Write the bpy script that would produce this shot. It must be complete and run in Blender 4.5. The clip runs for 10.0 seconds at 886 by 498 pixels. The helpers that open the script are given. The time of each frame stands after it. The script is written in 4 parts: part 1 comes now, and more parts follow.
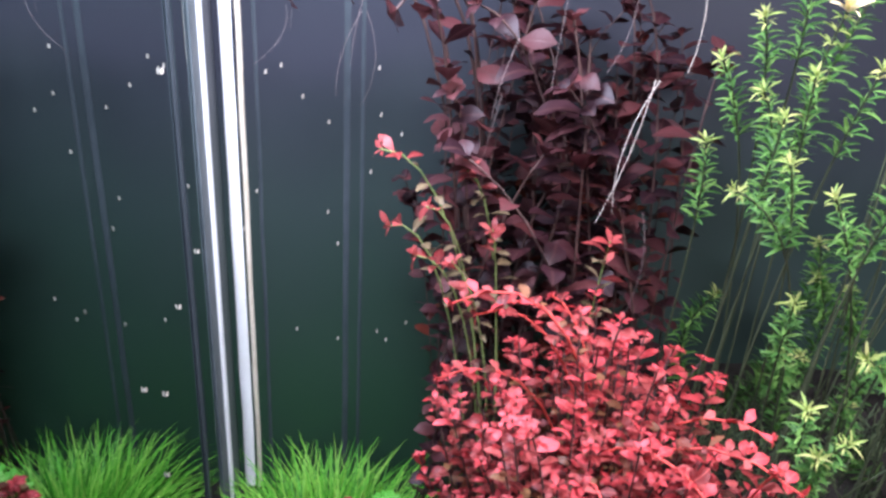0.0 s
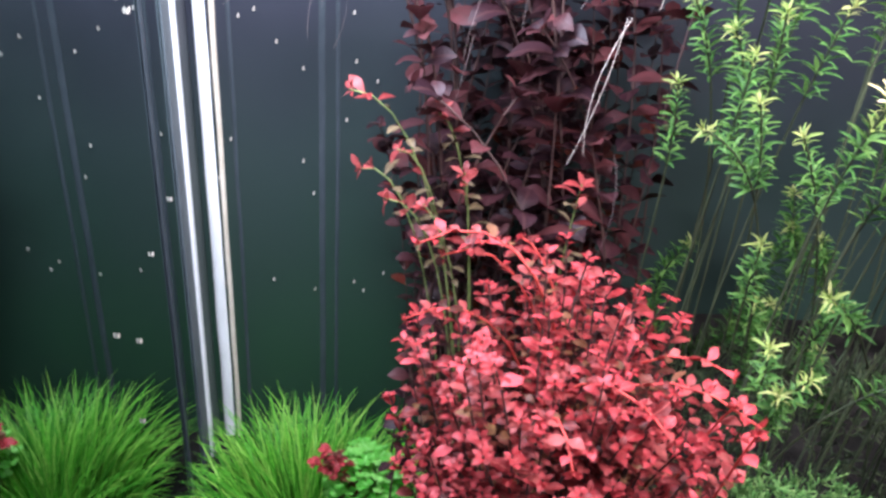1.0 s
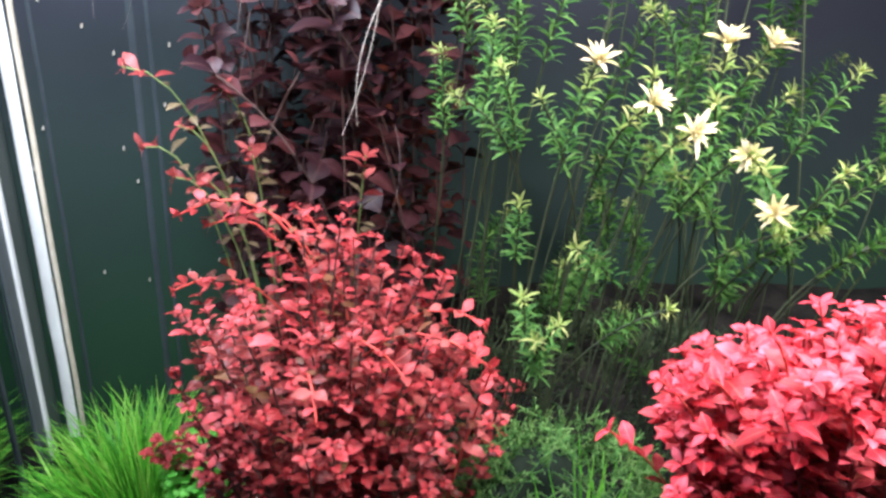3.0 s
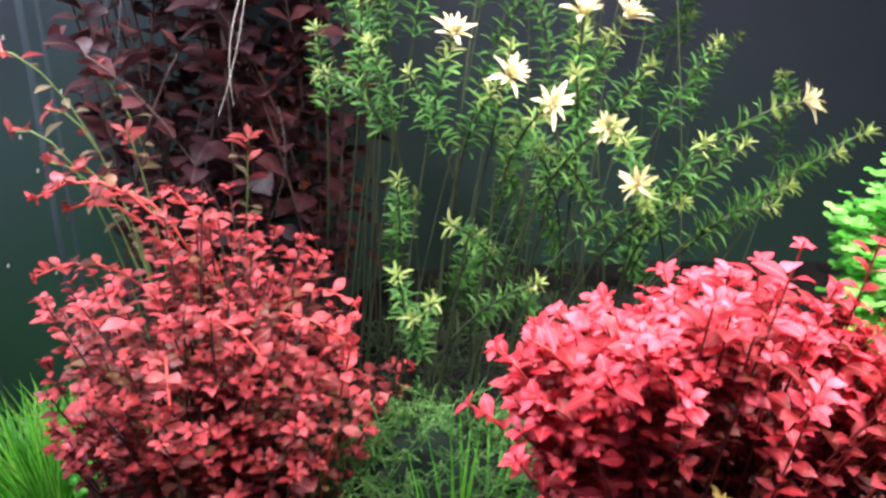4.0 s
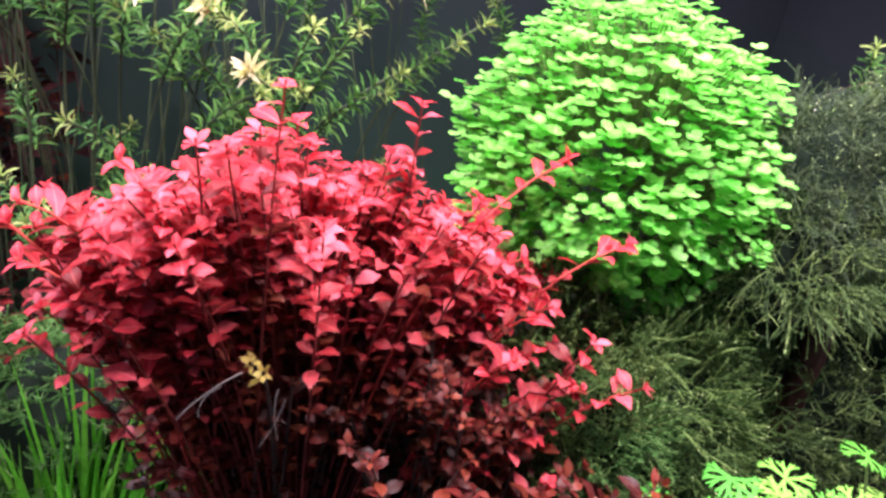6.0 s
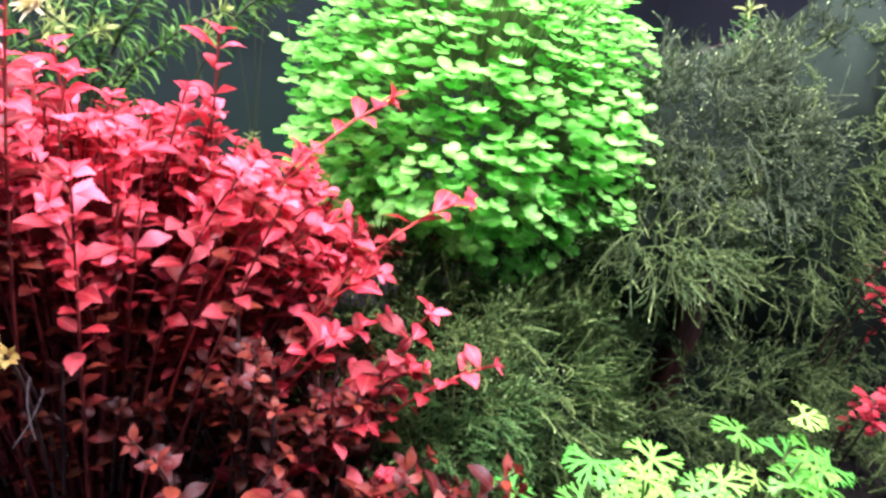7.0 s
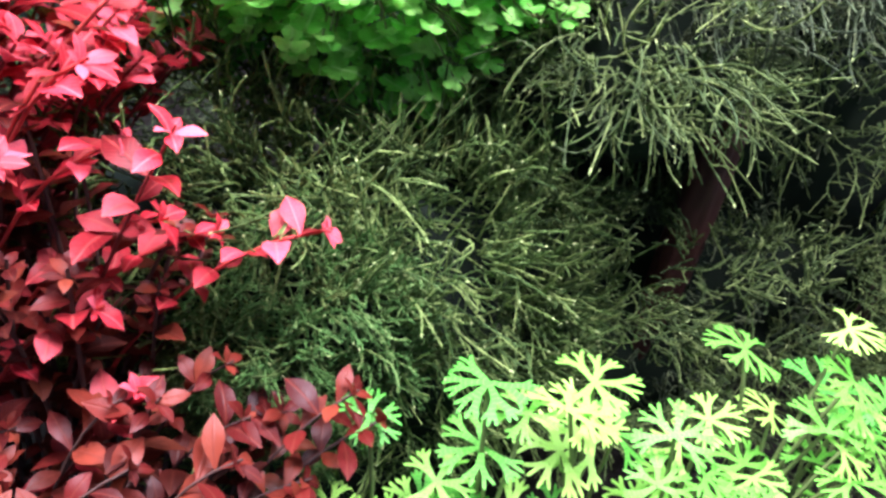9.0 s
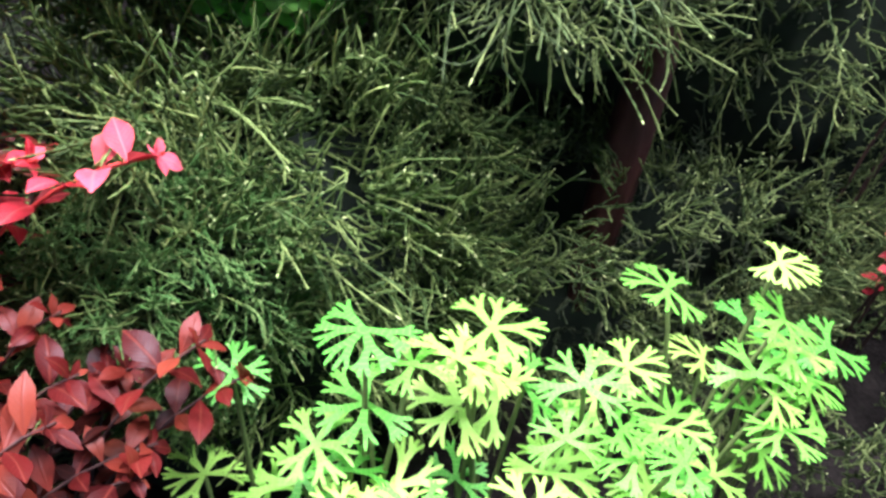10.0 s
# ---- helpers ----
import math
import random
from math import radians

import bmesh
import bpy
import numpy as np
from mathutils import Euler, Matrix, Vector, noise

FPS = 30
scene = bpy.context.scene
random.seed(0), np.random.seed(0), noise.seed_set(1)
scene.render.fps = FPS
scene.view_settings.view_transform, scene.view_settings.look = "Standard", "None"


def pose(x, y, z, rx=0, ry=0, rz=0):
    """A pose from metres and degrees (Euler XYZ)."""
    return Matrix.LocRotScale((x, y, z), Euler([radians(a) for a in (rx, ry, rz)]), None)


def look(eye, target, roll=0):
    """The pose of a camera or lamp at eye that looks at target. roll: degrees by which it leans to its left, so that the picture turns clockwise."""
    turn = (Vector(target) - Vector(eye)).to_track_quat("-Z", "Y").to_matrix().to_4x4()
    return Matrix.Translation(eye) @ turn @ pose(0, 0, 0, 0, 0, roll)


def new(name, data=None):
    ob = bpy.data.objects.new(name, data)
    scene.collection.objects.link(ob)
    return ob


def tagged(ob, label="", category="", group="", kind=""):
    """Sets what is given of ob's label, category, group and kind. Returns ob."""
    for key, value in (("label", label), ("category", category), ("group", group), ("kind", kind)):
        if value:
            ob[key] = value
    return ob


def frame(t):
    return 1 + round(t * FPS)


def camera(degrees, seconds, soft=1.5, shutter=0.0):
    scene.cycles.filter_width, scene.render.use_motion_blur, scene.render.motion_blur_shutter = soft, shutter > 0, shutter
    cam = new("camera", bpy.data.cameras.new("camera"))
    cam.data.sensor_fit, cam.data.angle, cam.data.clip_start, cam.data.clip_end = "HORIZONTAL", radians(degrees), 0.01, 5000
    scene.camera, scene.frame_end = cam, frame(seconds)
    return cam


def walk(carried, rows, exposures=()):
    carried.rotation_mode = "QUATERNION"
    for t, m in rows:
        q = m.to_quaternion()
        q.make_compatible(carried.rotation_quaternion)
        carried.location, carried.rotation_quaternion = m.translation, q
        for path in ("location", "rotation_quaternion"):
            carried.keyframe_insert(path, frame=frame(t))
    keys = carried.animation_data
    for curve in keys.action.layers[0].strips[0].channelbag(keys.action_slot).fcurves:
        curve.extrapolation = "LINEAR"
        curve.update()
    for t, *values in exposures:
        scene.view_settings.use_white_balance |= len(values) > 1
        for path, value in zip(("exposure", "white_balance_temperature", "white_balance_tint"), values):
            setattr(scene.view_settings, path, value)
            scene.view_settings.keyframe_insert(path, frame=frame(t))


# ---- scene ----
cam = camera(62.6, 10.0, soft=2.9)
METRES, EYE, TILT, LEAN, TURN = 0.85, 0.55, 0.0, 0.0, 0.0
ROWS = [
    (0.0, 0.0, 0.0, 0.0, 1.52, -23.65, -3.48),
    (0.5, 0.0009, -0.0061, -0.0125, 1.45, -25.9, -3.46),
    (1.0, 0.0204, -0.0059, -0.0204, 0.66, -26.59, -4.06),
    (1.5, 0.0633, -0.0195, -0.0291, -2.86, -28.15, -4.17),
    (2.0, 0.0972, -0.0356, -0.0261, -4.77, -28.78, -4.04),
    (3.5, 0.2141, -0.0536, -0.0279, -8.23, -25.56, -4.67),
    (4.0, 0.2616, -0.0621, -0.034, -10.05, -26.88, -4.62),
    (4.5, 0.3017, -0.0704, -0.034, -12.11, -26.96, -4.73),
    (5.0, 0.3702, -0.0929, -0.0569, -14.69, -27.3, -5.55),
    (5.5, 0.4356, -0.1116, -0.081, -17.49, -27.45, -6.84),
    (6.0, 0.496, -0.141, -0.0921, -19.85, -27.46, -7.8),
    (7.5, 0.6391, -0.095, -0.1731, -27.54, -27.93, -11.07),
    (8.0, 0.7078, -0.0738, -0.207, -26.41, -31.46, -11.1),
    (8.5, 0.7646, -0.04, -0.2384, -21.3, -34.78, -8.62),
    (9.0, 0.7956, -0.0371, -0.2476, -19.32, -35.87, -7.86),
    (9.5, 0.8286, -0.0329, -0.276, -20.77, -36.7, -7.7),
    (10.0, 0.8577, -0.0321, -0.2836, -21.3, -37.79, -7.43),
]
walk(cam, [(t, pose(0, 0, EYE, TILT, LEAN, TURN) @ pose(METRES * x, METRES * y, METRES * z, 90 + pitch, roll, yaw)) for t, x, y, z, yaw, pitch, roll in ROWS],
     [(0.0, 0.36, 5750, 24), (3.5, 0.27, 5950, 13), (6.0, 0.18, 6050, 24), (7.5, 0.68, 5600, 28), (10.0, 0.56, 5800, 28)])

# ---- light ----
world = bpy.data.worlds.new("world")
scene.world = world
world.use_nodes = True
world.node_tree.nodes["Background"].inputs["Color"].default_value = (0.55, 0.7, 0.9, 1)
world.node_tree.nodes["Background"].inputs["Strength"].default_value = 0.2


def area_lamp(name, place, target, size_x, size_y, watts, colour):
    data = bpy.data.lights.new(name, "AREA")
    data.shape, data.size, data.size_y, data.energy, data.color = "RECTANGLE", size_x, size_y, watts, colour
    ob = new(name, data)
    ob.matrix_basis = look(place, target)
    return ob


area_lamp("aquarium_lamp_glow", (0.42, 0.31, 0.8), (0.42, 0.3101, 0.0), 0.5, 0.2, 13.0, (1.0, 0.97, 0.95))
area_lamp("aquarium_lamp_glow", (0.94, 0.14, 0.8), (0.94, 0.1401, 0.0), 0.46, 0.16, 17.0, (1.0, 0.98, 0.95))
area_lamp("aquarium_lamp_glow", (-0.15, 0.64, 0.8), (-0.15, 0.6401, 0.0), 0.36, 0.12, 16.0, (0.86, 0.94, 1.0))


# ---- materials ----
def shader(name):
    m = bpy.data.materials.new(name)
    m.use_nodes = True
    t = m.node_tree
    return m, t.nodes, t.links, t.nodes["Principled BSDF"]


def ramp(nodes, stops):
    r = nodes.new("ShaderNodeValToRGB")
    e = r.color_ramp.elements
    while len(e) < len(stops):
        e.new(0.5)
    for el, (p, c) in zip(e, stops):
        el.position, el.color = p, (*c, 1)
    return r


def leaf_material(name, dark, mid, pale, vein, see=0.35, rough=0.42, spots=0.25, islands=True):
    """Thin living leaf: colour varies leaf by leaf, blotches, a midrib and side veins."""
    m, n, l, b = shader(name)
    info, geo, uv = n.new("ShaderNodeObjectInfo"), n.new("ShaderNodeNewGeometry"), n.new("ShaderNodeUVMap")
    add = n.new("ShaderNodeMath")
    add.operation = "ADD"
    l.new(info.outputs["Random"], add.inputs[0])
    if islands:
        l.new(geo.outputs["Random Per Island"], add.inputs[1])
    else:
        add.inputs[1].default_value = 0.0
    fr = n.new("ShaderNodeMath")
    fr.operation = "FRACT"
    l.new(add.outputs[0], fr.inputs[0])
    r = ramp(n, [(0.0, dark), (0.5, mid), (1.0, pale)])
    l.new(fr.outputs[0], r.inputs[0])
    co = n.new("ShaderNodeTexCoord")
    no = n.new("ShaderNodeTexNoise")
    no.inputs["Scale"].default_value = 160.0
    no.inputs["Detail"].default_value = 4.0
    l.new(co.outputs["Object"], no.inputs["Vector"])
    blot = n.new("ShaderNodeMix")
    blot.data_type, blot.blend_type = "RGBA", "MULTIPLY"
    br = ramp(n, [(0.3, (1 - spots * 1.6, 1 - spots * 1.5, 1 - spots * 1.5)), (0.6, (1, 1, 1))])
    l.new(no.outputs["Fac"], br.inputs[0])
    blot.inputs[0].default_value = 1.0
    l.new(r.outputs[0], blot.inputs[6])
    l.new(br.outputs[0], blot.inputs[7])
    sep = n.new("ShaderNodeSeparateXYZ")
    l.new(uv.outputs[0], sep.inputs[0])
    off = n.new("ShaderNodeMath")
    off.operation = "SUBTRACT"
    off.inputs[1].default_value = 0.5
    l.new(sep.outputs[0], off.inputs[0])
    ab = n.new("ShaderNodeMath")
    ab.operation = "ABSOLUTE"
    l.new(off.outputs[0], ab.inputs[0])
    rib = n.new("ShaderNodeMapRange")
    rib.inputs[1].default_value, rib.inputs[2].default_value = 0.015, 0.06
    rib.inputs[3].default_value, rib.inputs[4].default_value = 0.75, 0.0
    l.new(ab.outputs[0], rib.inputs[0])
    sl = n.new("ShaderNodeMath")
    sl.operation = "MULTIPLY_ADD"
    sl.inputs[1].default_value = -0.55
    l.new(ab.outputs[0], sl.inputs[0])
    l.new(sep.outputs[1], sl.inputs[2])
    wv = n.new("ShaderNodeMath")
    wv.operation = "MULTIPLY"
    wv.inputs[1].default_value = 62.0
    l.new(sl.outputs[0], wv.inputs[0])
    sn = n.new("ShaderNodeMath")
    sn.operation = "SINE"
    l.new(wv.outputs[0], sn.inputs[0])
    side = n.new("ShaderNodeMapRange")
    side.inputs[1].default_value, side.inputs[2].default_value = 0.8, 1.0
    side.inputs[3].default_value, side.inputs[4].default_value = 0.0, 0.3
    l.new(sn.outputs[0], side.inputs[0])
    mx = n.new("ShaderNodeMath")
    mx.operation = "MAXIMUM"
    l.new(rib.outputs[0], mx.inputs[0])
    l.new(side.outputs[0], mx.inputs[1])
    col = n.new("ShaderNodeMix")
    col.data_type = "RGBA"
    l.new(mx.outputs[0], col.inputs[0])
    l.new(blot.outputs[2], col.inputs[6])
    col.inputs[7].default_value = (*vein, 1)
    l.new(col.outputs[2], b.inputs["Base Color"])
    b.inputs["Roughness"].default_value = rough
    b.inputs["Specular IOR Level"].default_value = 0.22
    bump = n.new("ShaderNodeBump")
    bump.inputs["Strength"].default_value, bump.inputs["Distance"].default_value = 0.35, 0.001
    l.new(mx.outputs[0], bump.inputs["Height"])
    l.new(bump.outputs[0], b.inputs["Normal"])
    tr = n.new("ShaderNodeBsdfTranslucent")
    l.new(col.outputs[2], tr.inputs["Color"])
    ms = n.new("ShaderNodeMixShader")
    ms.inputs[0].default_value = see
    l.new(b.outputs[0], ms.inputs[1])
    l.new(tr.outputs[0], ms.inputs[2])
    l.new(ms.outputs[0], n["Material Output"].inputs[0])
    return m


def plain_material(name, a, b2, scale=40.0, rough=0.6, bump=0.3, spec=0.4, dist=0.002):
    """Two-tone surface with grain at two scales and fine relief."""
    m, n, l, b = shader(name)
    co = n.new("ShaderNodeTexCoord")
    n1, n2 = n.new("ShaderNodeTexNoise"), n.new("ShaderNodeTexNoise")
    n1.inputs["Scale"].default_value, n2.inputs["Scale"].default_value = scale, scale * 0.13
    n1.inputs["Detail"].default_value = 6.0
    for x in (n1, n2):
        l.new(co.outputs["Object"], x.inputs["Vector"])
    mid = n.new("ShaderNodeMath")
    mid.operation = "MULTIPLY_ADD"
    mid.inputs[1].default_value = 0.5
    l.new(n1.outputs["Fac"], mid.inputs[0])
    half = n.new("ShaderNodeMath")
    half.operation = "MULTIPLY"
    half.inputs[1].default_value = 0.5
    l.new(n2.outputs["Fac"], half.inputs[0])
    l.new(half.outputs[0], mid.inputs[2])
    r = ramp(n, [(0.35, a), (0.65, b2)])
    l.new(mid.outputs[0], r.inputs[0])
    l.new(r.outputs[0], b.inputs["Base Color"])
    b.inputs["Roughness"].default_value = rough
    b.inputs["Specular IOR Level"].default_value = spec
    bp = n.new("ShaderNodeBump")
    bp.inputs["Strength"].default_value, bp.inputs["Distance"].default_value = bump, dist
    l.new(n1.outputs["Fac"], bp.inputs["Height"])
    l.new(bp.outputs[0], b.inputs["Normal"])
    return m


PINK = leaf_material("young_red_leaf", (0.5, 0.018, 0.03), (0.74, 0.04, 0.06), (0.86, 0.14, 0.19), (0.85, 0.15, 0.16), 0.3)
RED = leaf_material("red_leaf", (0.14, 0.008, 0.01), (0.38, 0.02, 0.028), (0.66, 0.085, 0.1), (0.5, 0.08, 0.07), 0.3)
# Browned with age, and darkened further to stand in for shade lower down
RUST = leaf_material("old_shaded_red_leaf", (0.05, 0.005, 0.005), (0.15, 0.013, 0.011), (0.27, 0.05, 0.024), (0.18, 0.035, 0.022), 0.3)
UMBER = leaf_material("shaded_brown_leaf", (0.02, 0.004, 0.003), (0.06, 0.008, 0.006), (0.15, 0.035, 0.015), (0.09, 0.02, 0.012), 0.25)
CRIMSON = leaf_material("crimson_leaf", (0.15, 0.014, 0.014), (0.36, 0.026, 0.03), (0.64, 0.08, 0.09), (0.46, 0.09, 0.08), 0.3)
MAROON = leaf_material("maroon_leaf", (0.09, 0.01, 0.01), (0.23, 0.024, 0.024), (0.42, 0.09, 0.08), (0.32, 0.07, 0.06), 0.3)
WINE = leaf_material("wine_leaf", (0.045, 0.01, 0.008), (0.14, 0.028, 0.018), (0.24, 0.12, 0.05), (0.16, 0.07, 0.04), 0.3)
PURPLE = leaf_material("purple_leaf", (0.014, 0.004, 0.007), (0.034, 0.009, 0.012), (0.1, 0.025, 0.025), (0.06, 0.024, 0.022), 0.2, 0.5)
OLIVE = leaf_material("olive_leaf", (0.1, 0.07, 0.04), (0.15, 0.1, 0.055), (0.22, 0.155, 0.1), (0.3, 0.24, 0.12), 0.3)
OCHRE = leaf_material("ochre_leaf", (0.3, 0.16, 0.03), (0.45, 0.3, 0.06), (0.55, 0.4, 0.1), (0.5, 0.35, 0.1), 0.3)
GREEN = leaf_material("stem_green_leaf", (0.035, 0.105, 0.022), (0.07, 0.19, 0.035), (0.16, 0.29, 0.06), (0.16, 0.29, 0.08), 0.35)
CREAM = leaf_material("cream_leaf", (0.55, 0.47, 0.15), (0.74, 0.62, 0.3), (0.82, 0.66, 0.45), (0.8, 0.7, 0.45), 0.3)
LIME = leaf_material("clover_leaf", (0.12, 0.5, 0.05), (0.22, 0.68, 0.09), (0.42, 0.8, 0.2), (0.42, 0.76, 0.26), 0.55)
BUTTER = leaf_material("divided_green_leaf", (0.08, 0.45, 0.05), (0.24, 0.7, 0.08), (0.5, 0.86, 0.16), (0.44, 0.8, 0.18), 0.35, islands=False)
GRASS = leaf_material("grass_blade", (0.035, 0.2, 0.012), (0.15, 0.52, 0.035), (0.36, 0.64, 0.09), (0.25, 0.52, 0.06), 0.4, 0.45)
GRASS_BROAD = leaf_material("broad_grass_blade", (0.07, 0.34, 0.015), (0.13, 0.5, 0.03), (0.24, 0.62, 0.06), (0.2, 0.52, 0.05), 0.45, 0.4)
MOSS = leaf_material("moss_frond", (0.04, 0.085, 0.02), (0.1, 0.17, 0.04), (0.26, 0.35, 0.1), (0.2, 0.28, 0.08), 0.3, 0.6)
MOSS_FINE = leaf_material("fine_moss_frond", (0.06, 0.17, 0.035), (0.11, 0.26, 0.06), (0.24, 0.38, 0.11), (0.2, 0.34, 0.1), 0.3, 0.6)
# Darker copies of the moss colour, put where the bank lies in shade
MOSS_MID = leaf_material("shaded_moss_frond", (0.035, 0.065, 0.018), (0.08, 0.125, 0.035), (0.2, 0.26, 0.08), (0.15, 0.2, 0.06), 0.25, 0.6)
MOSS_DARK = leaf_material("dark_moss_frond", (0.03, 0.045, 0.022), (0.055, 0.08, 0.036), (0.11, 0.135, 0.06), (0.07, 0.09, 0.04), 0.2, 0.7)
MOSS_TIP = plain_material("moss_tip", (0.28, 0.4, 0.12), (0.48, 0.56, 0.24), 200.0)
STEM_RED = plain_material("red_stem", (0.35, 0.02, 0.02), (0.55, 0.06, 0.04), 90.0)
# Red stem colour darkened in place of shade under the canopy
STEM_RED_SHADED = plain_material("shaded_red_stem", (0.1, 0.008, 0.008), (0.22, 0.025, 0.02), 90.0)
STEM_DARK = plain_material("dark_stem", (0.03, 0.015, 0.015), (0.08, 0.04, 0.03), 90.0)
STEM_GREEN = plain_material("green_stem", (0.1, 0.16, 0.04), (0.2, 0.24, 0.08), 90.0)
# Green stem colour darkened so bare stems sink into shade
STEM_SHADED = plain_material("shaded_green_stem", (0.015, 0.022, 0.01), (0.04, 0.05, 0.02), 90.0)
SPROUT = leaf_material("sprout_leaf", (0.16, 0.26, 0.05), (0.28, 0.35, 0.08), (0.46, 0.45, 0.16), (0.38, 0.44, 0.15), 0.35)
ROOT = plain_material("pale_root", (0.4, 0.34, 0.28), (0.7, 0.62, 0.55), 120.0)
ROOT_DIM = plain_material("grey_root", (0.07, 0.05, 0.05), (0.2, 0.15, 0.14), 120.0)
ROCK = plain_material("dark_rock", (0.008, 0.013, 0.009), (0.02, 0.028, 0.018), 30.0, 0.95, 0.8, 0.1)
BOG_WOOD = plain_material("bog_wood", (0.025, 0.008, 0.006), (0.08, 0.022, 0.015), 25.0, 0.8, 0.8)
SOIL = plain_material("soil_grains", (0.008, 0.007, 0.006), (0.028, 0.024, 0.02), 220.0, 0.95, 1.0, 0.1, dist=0.004)
BACK = plain_material("dark_back_glass", (0.023, 0.024, 0.032), (0.031, 0.032, 0.041), 4.0, 0.4, 0.02, 0.3)
# Water haze and the green reflected from the grass are painted into this glass
_n, _l, _b = BACK.node_tree.nodes, BACK.node_tree.links, BACK.node_tree.nodes["Principled BSDF"]
_old = _b.inputs["Base Color"].links[0].from_socket
_co, _sp, _no = _n.new("ShaderNodeTexCoord"), _n.new("ShaderNodeSeparateXYZ"), _n.new("ShaderNodeTexNoise")
_no.inputs["Scale"].default_value = 2.2
_l.new(_co.outputs["Object"], _sp.inputs[0])
_l.new(_co.outputs["Object"], _no.inputs["Vector"])
_ad = _n.new("ShaderNodeMath")
_ad.operation = "MULTIPLY_ADD"
_ad.inputs[1].default_value = 0.5
_l.new(_no.outputs["Fac"], _ad.inputs[0])
_l.new(_sp.outputs[2], _ad.inputs[2])
_reflected_green = _n.new("ShaderNodeMapRange")
_reflected_green.inputs[1].default_value, _reflected_green.inputs[2].default_value, _reflected_green.inputs[3].default_value, _reflected_green.inputs[4].default_value = 0.55, -0.15, 0.0, 0.85
_l.new(_ad.outputs[0], _reflected_green.inputs[0])
_mx = _n.new("ShaderNodeMix")
_mx.data_type = "RGBA"
_l.new(_reflected_green.outputs[0], _mx.inputs[0])
_l.new(_old, _mx.inputs[6])
_mx.inputs[7].default_value = (0.02, 0.055, 0.028, 1)
_l.new(_mx.outputs[2], _b.inputs["Base Color"])
# White strong enough to stand in for light piped along the glass edges
SEAL = plain_material("white_silicone", (0.82, 0.8, 0.76), (0.92, 0.9, 0.88), 30.0, 0.35, 0.15)
SEAL_FAINT = plain_material("clear_silicone", (0.03, 0.037, 0.043), (0.05, 0.058, 0.064), 30.0, 0.4, 0.1)
SEAL_GREY = plain_material("mirrored_seal_grey", (0.07, 0.085, 0.09), (0.11, 0.125, 0.13), 30.0, 0.4, 0.1)
SEAL_TAN = plain_material("yellowed_silicone", (0.62, 0.52, 0.38), (0.78, 0.68, 0.54), 60.0, 0.45, 0.3)
SPECK = plain_material("pale_speck", (0.3, 0.24, 0.18), (0.6, 0.54, 0.46), 300.0)
ROOM = plain_material("dark_room_paint", (0.02, 0.02, 0.022), (0.03, 0.03, 0.033), 3.0, 0.9, 0.1)
HOUSING = plain_material("grey_anodised_metal", (0.2, 0.2, 0.21), (0.26, 0.26, 0.27), 60.0, 0.35, 0.05)

SIDE, _n, _l, _b = shader("mirroring_side_glass")
_b.inputs["Base Color"].default_value = (0.62, 0.68, 0.68, 1)
_b.inputs["Metallic"].default_value = 1.0
_b.inputs["Roughness"].default_value = 0.02


# ---- mesh building ----
def mesh_of(name, verts, faces, mats, uvs=None, index=None, smooth=True):
    me = bpy.data.meshes.new(name)
    me.from_pydata(np.asarray(verts, dtype=float).tolist(), [], faces.tolist() if isinstance(faces, np.ndarray) else faces)
    for m in mats:
        me.materials.append(m)
    if uvs is not None:
        layer = me.uv_layers.new(name="UVMap")
        loops = np.empty(len(me.loops), dtype=np.int32)
        me.loops.foreach_get("vertex_index", loops)
        layer.data.foreach_set("uv", np.asarray(uvs, dtype=np.float32)[loops].ravel())
    if index is not None:
        me.polygons.foreach_set("material_index", np.asarray(index, dtype=np.int32))
    me.polygons.foreach_set("use_smooth", np.full(len(me.polygons), smooth))
    me.update()
    return me


def part(name, me, parent, label="", kind=""):
    ob = new(name, me)
    ob.parent = parent
    return tagged(ob, label, kind=kind)


class Batch:
    """Many small pieces joined into one mesh."""

    def __init__(self):
        self.v, self.f, self.u, self.m, self.n = [], {}, [], {}, 0

    def add(self, tpl, rot=None, loc=(0, 0, 0), size=1.0, mat=0):
        v, f, u = tpl
        w = v * size
        if rot is not None:
            w = w @ rot.T
        self.v.append(w + np.asarray(loc))
        self.f.setdefault(f.shape[1], []).append(f + self.n)
        self.m.setdefault(f.shape[1], []).append(np.full(len(f), mat))
        self.u.append(u)
        self.n += len(v)

    def mesh(self, name, mats):
        faces, index = [], []
        for k, fs in self.f.items():
            faces += np.concatenate(fs).tolist()
            index.append(np.concatenate(self.m[k]))
        return mesh_of(name, np.concatenate(self.v), faces, mats, np.concatenate(self.u), np.concatenate(index))


def frame_of(d, up=(0, 0, 1), spin=0.0):
    """Rotation whose y axis is d and whose z axis lies near up."""
    a, b, c = (float(q) for q in d)
    k = 1.0 / (math.sqrt(a * a + b * b + c * c) + 1e-9)
    a, b, c = a * k, b * k, c * k
    e, f, g = (float(q) for q in up)
    x0, x1, x2 = b * g - c * f, c * e - a * g, a * f - b * e
    k = math.sqrt(x0 * x0 + x1 * x1 + x2 * x2)
    if k < 1e-3:
        x0, x1, x2, k = 1.0, 0.0, 0.0, 1.0
    x0, x1, x2 = x0 / k, x1 / k, x2 / k
    z0, z1, z2 = x1 * c - x2 * b, x2 * a - x0 * c, x0 * b - x1 * a
    co, si = math.cos(spin), math.sin(spin)
    return np.array(((co * x0 + si * z0, a, co * z0 - si * x0), (co * x1 + si * z1, b, co * z1 - si * x1), (co * x2 + si * z2, c, co * z2 - si * x2)))


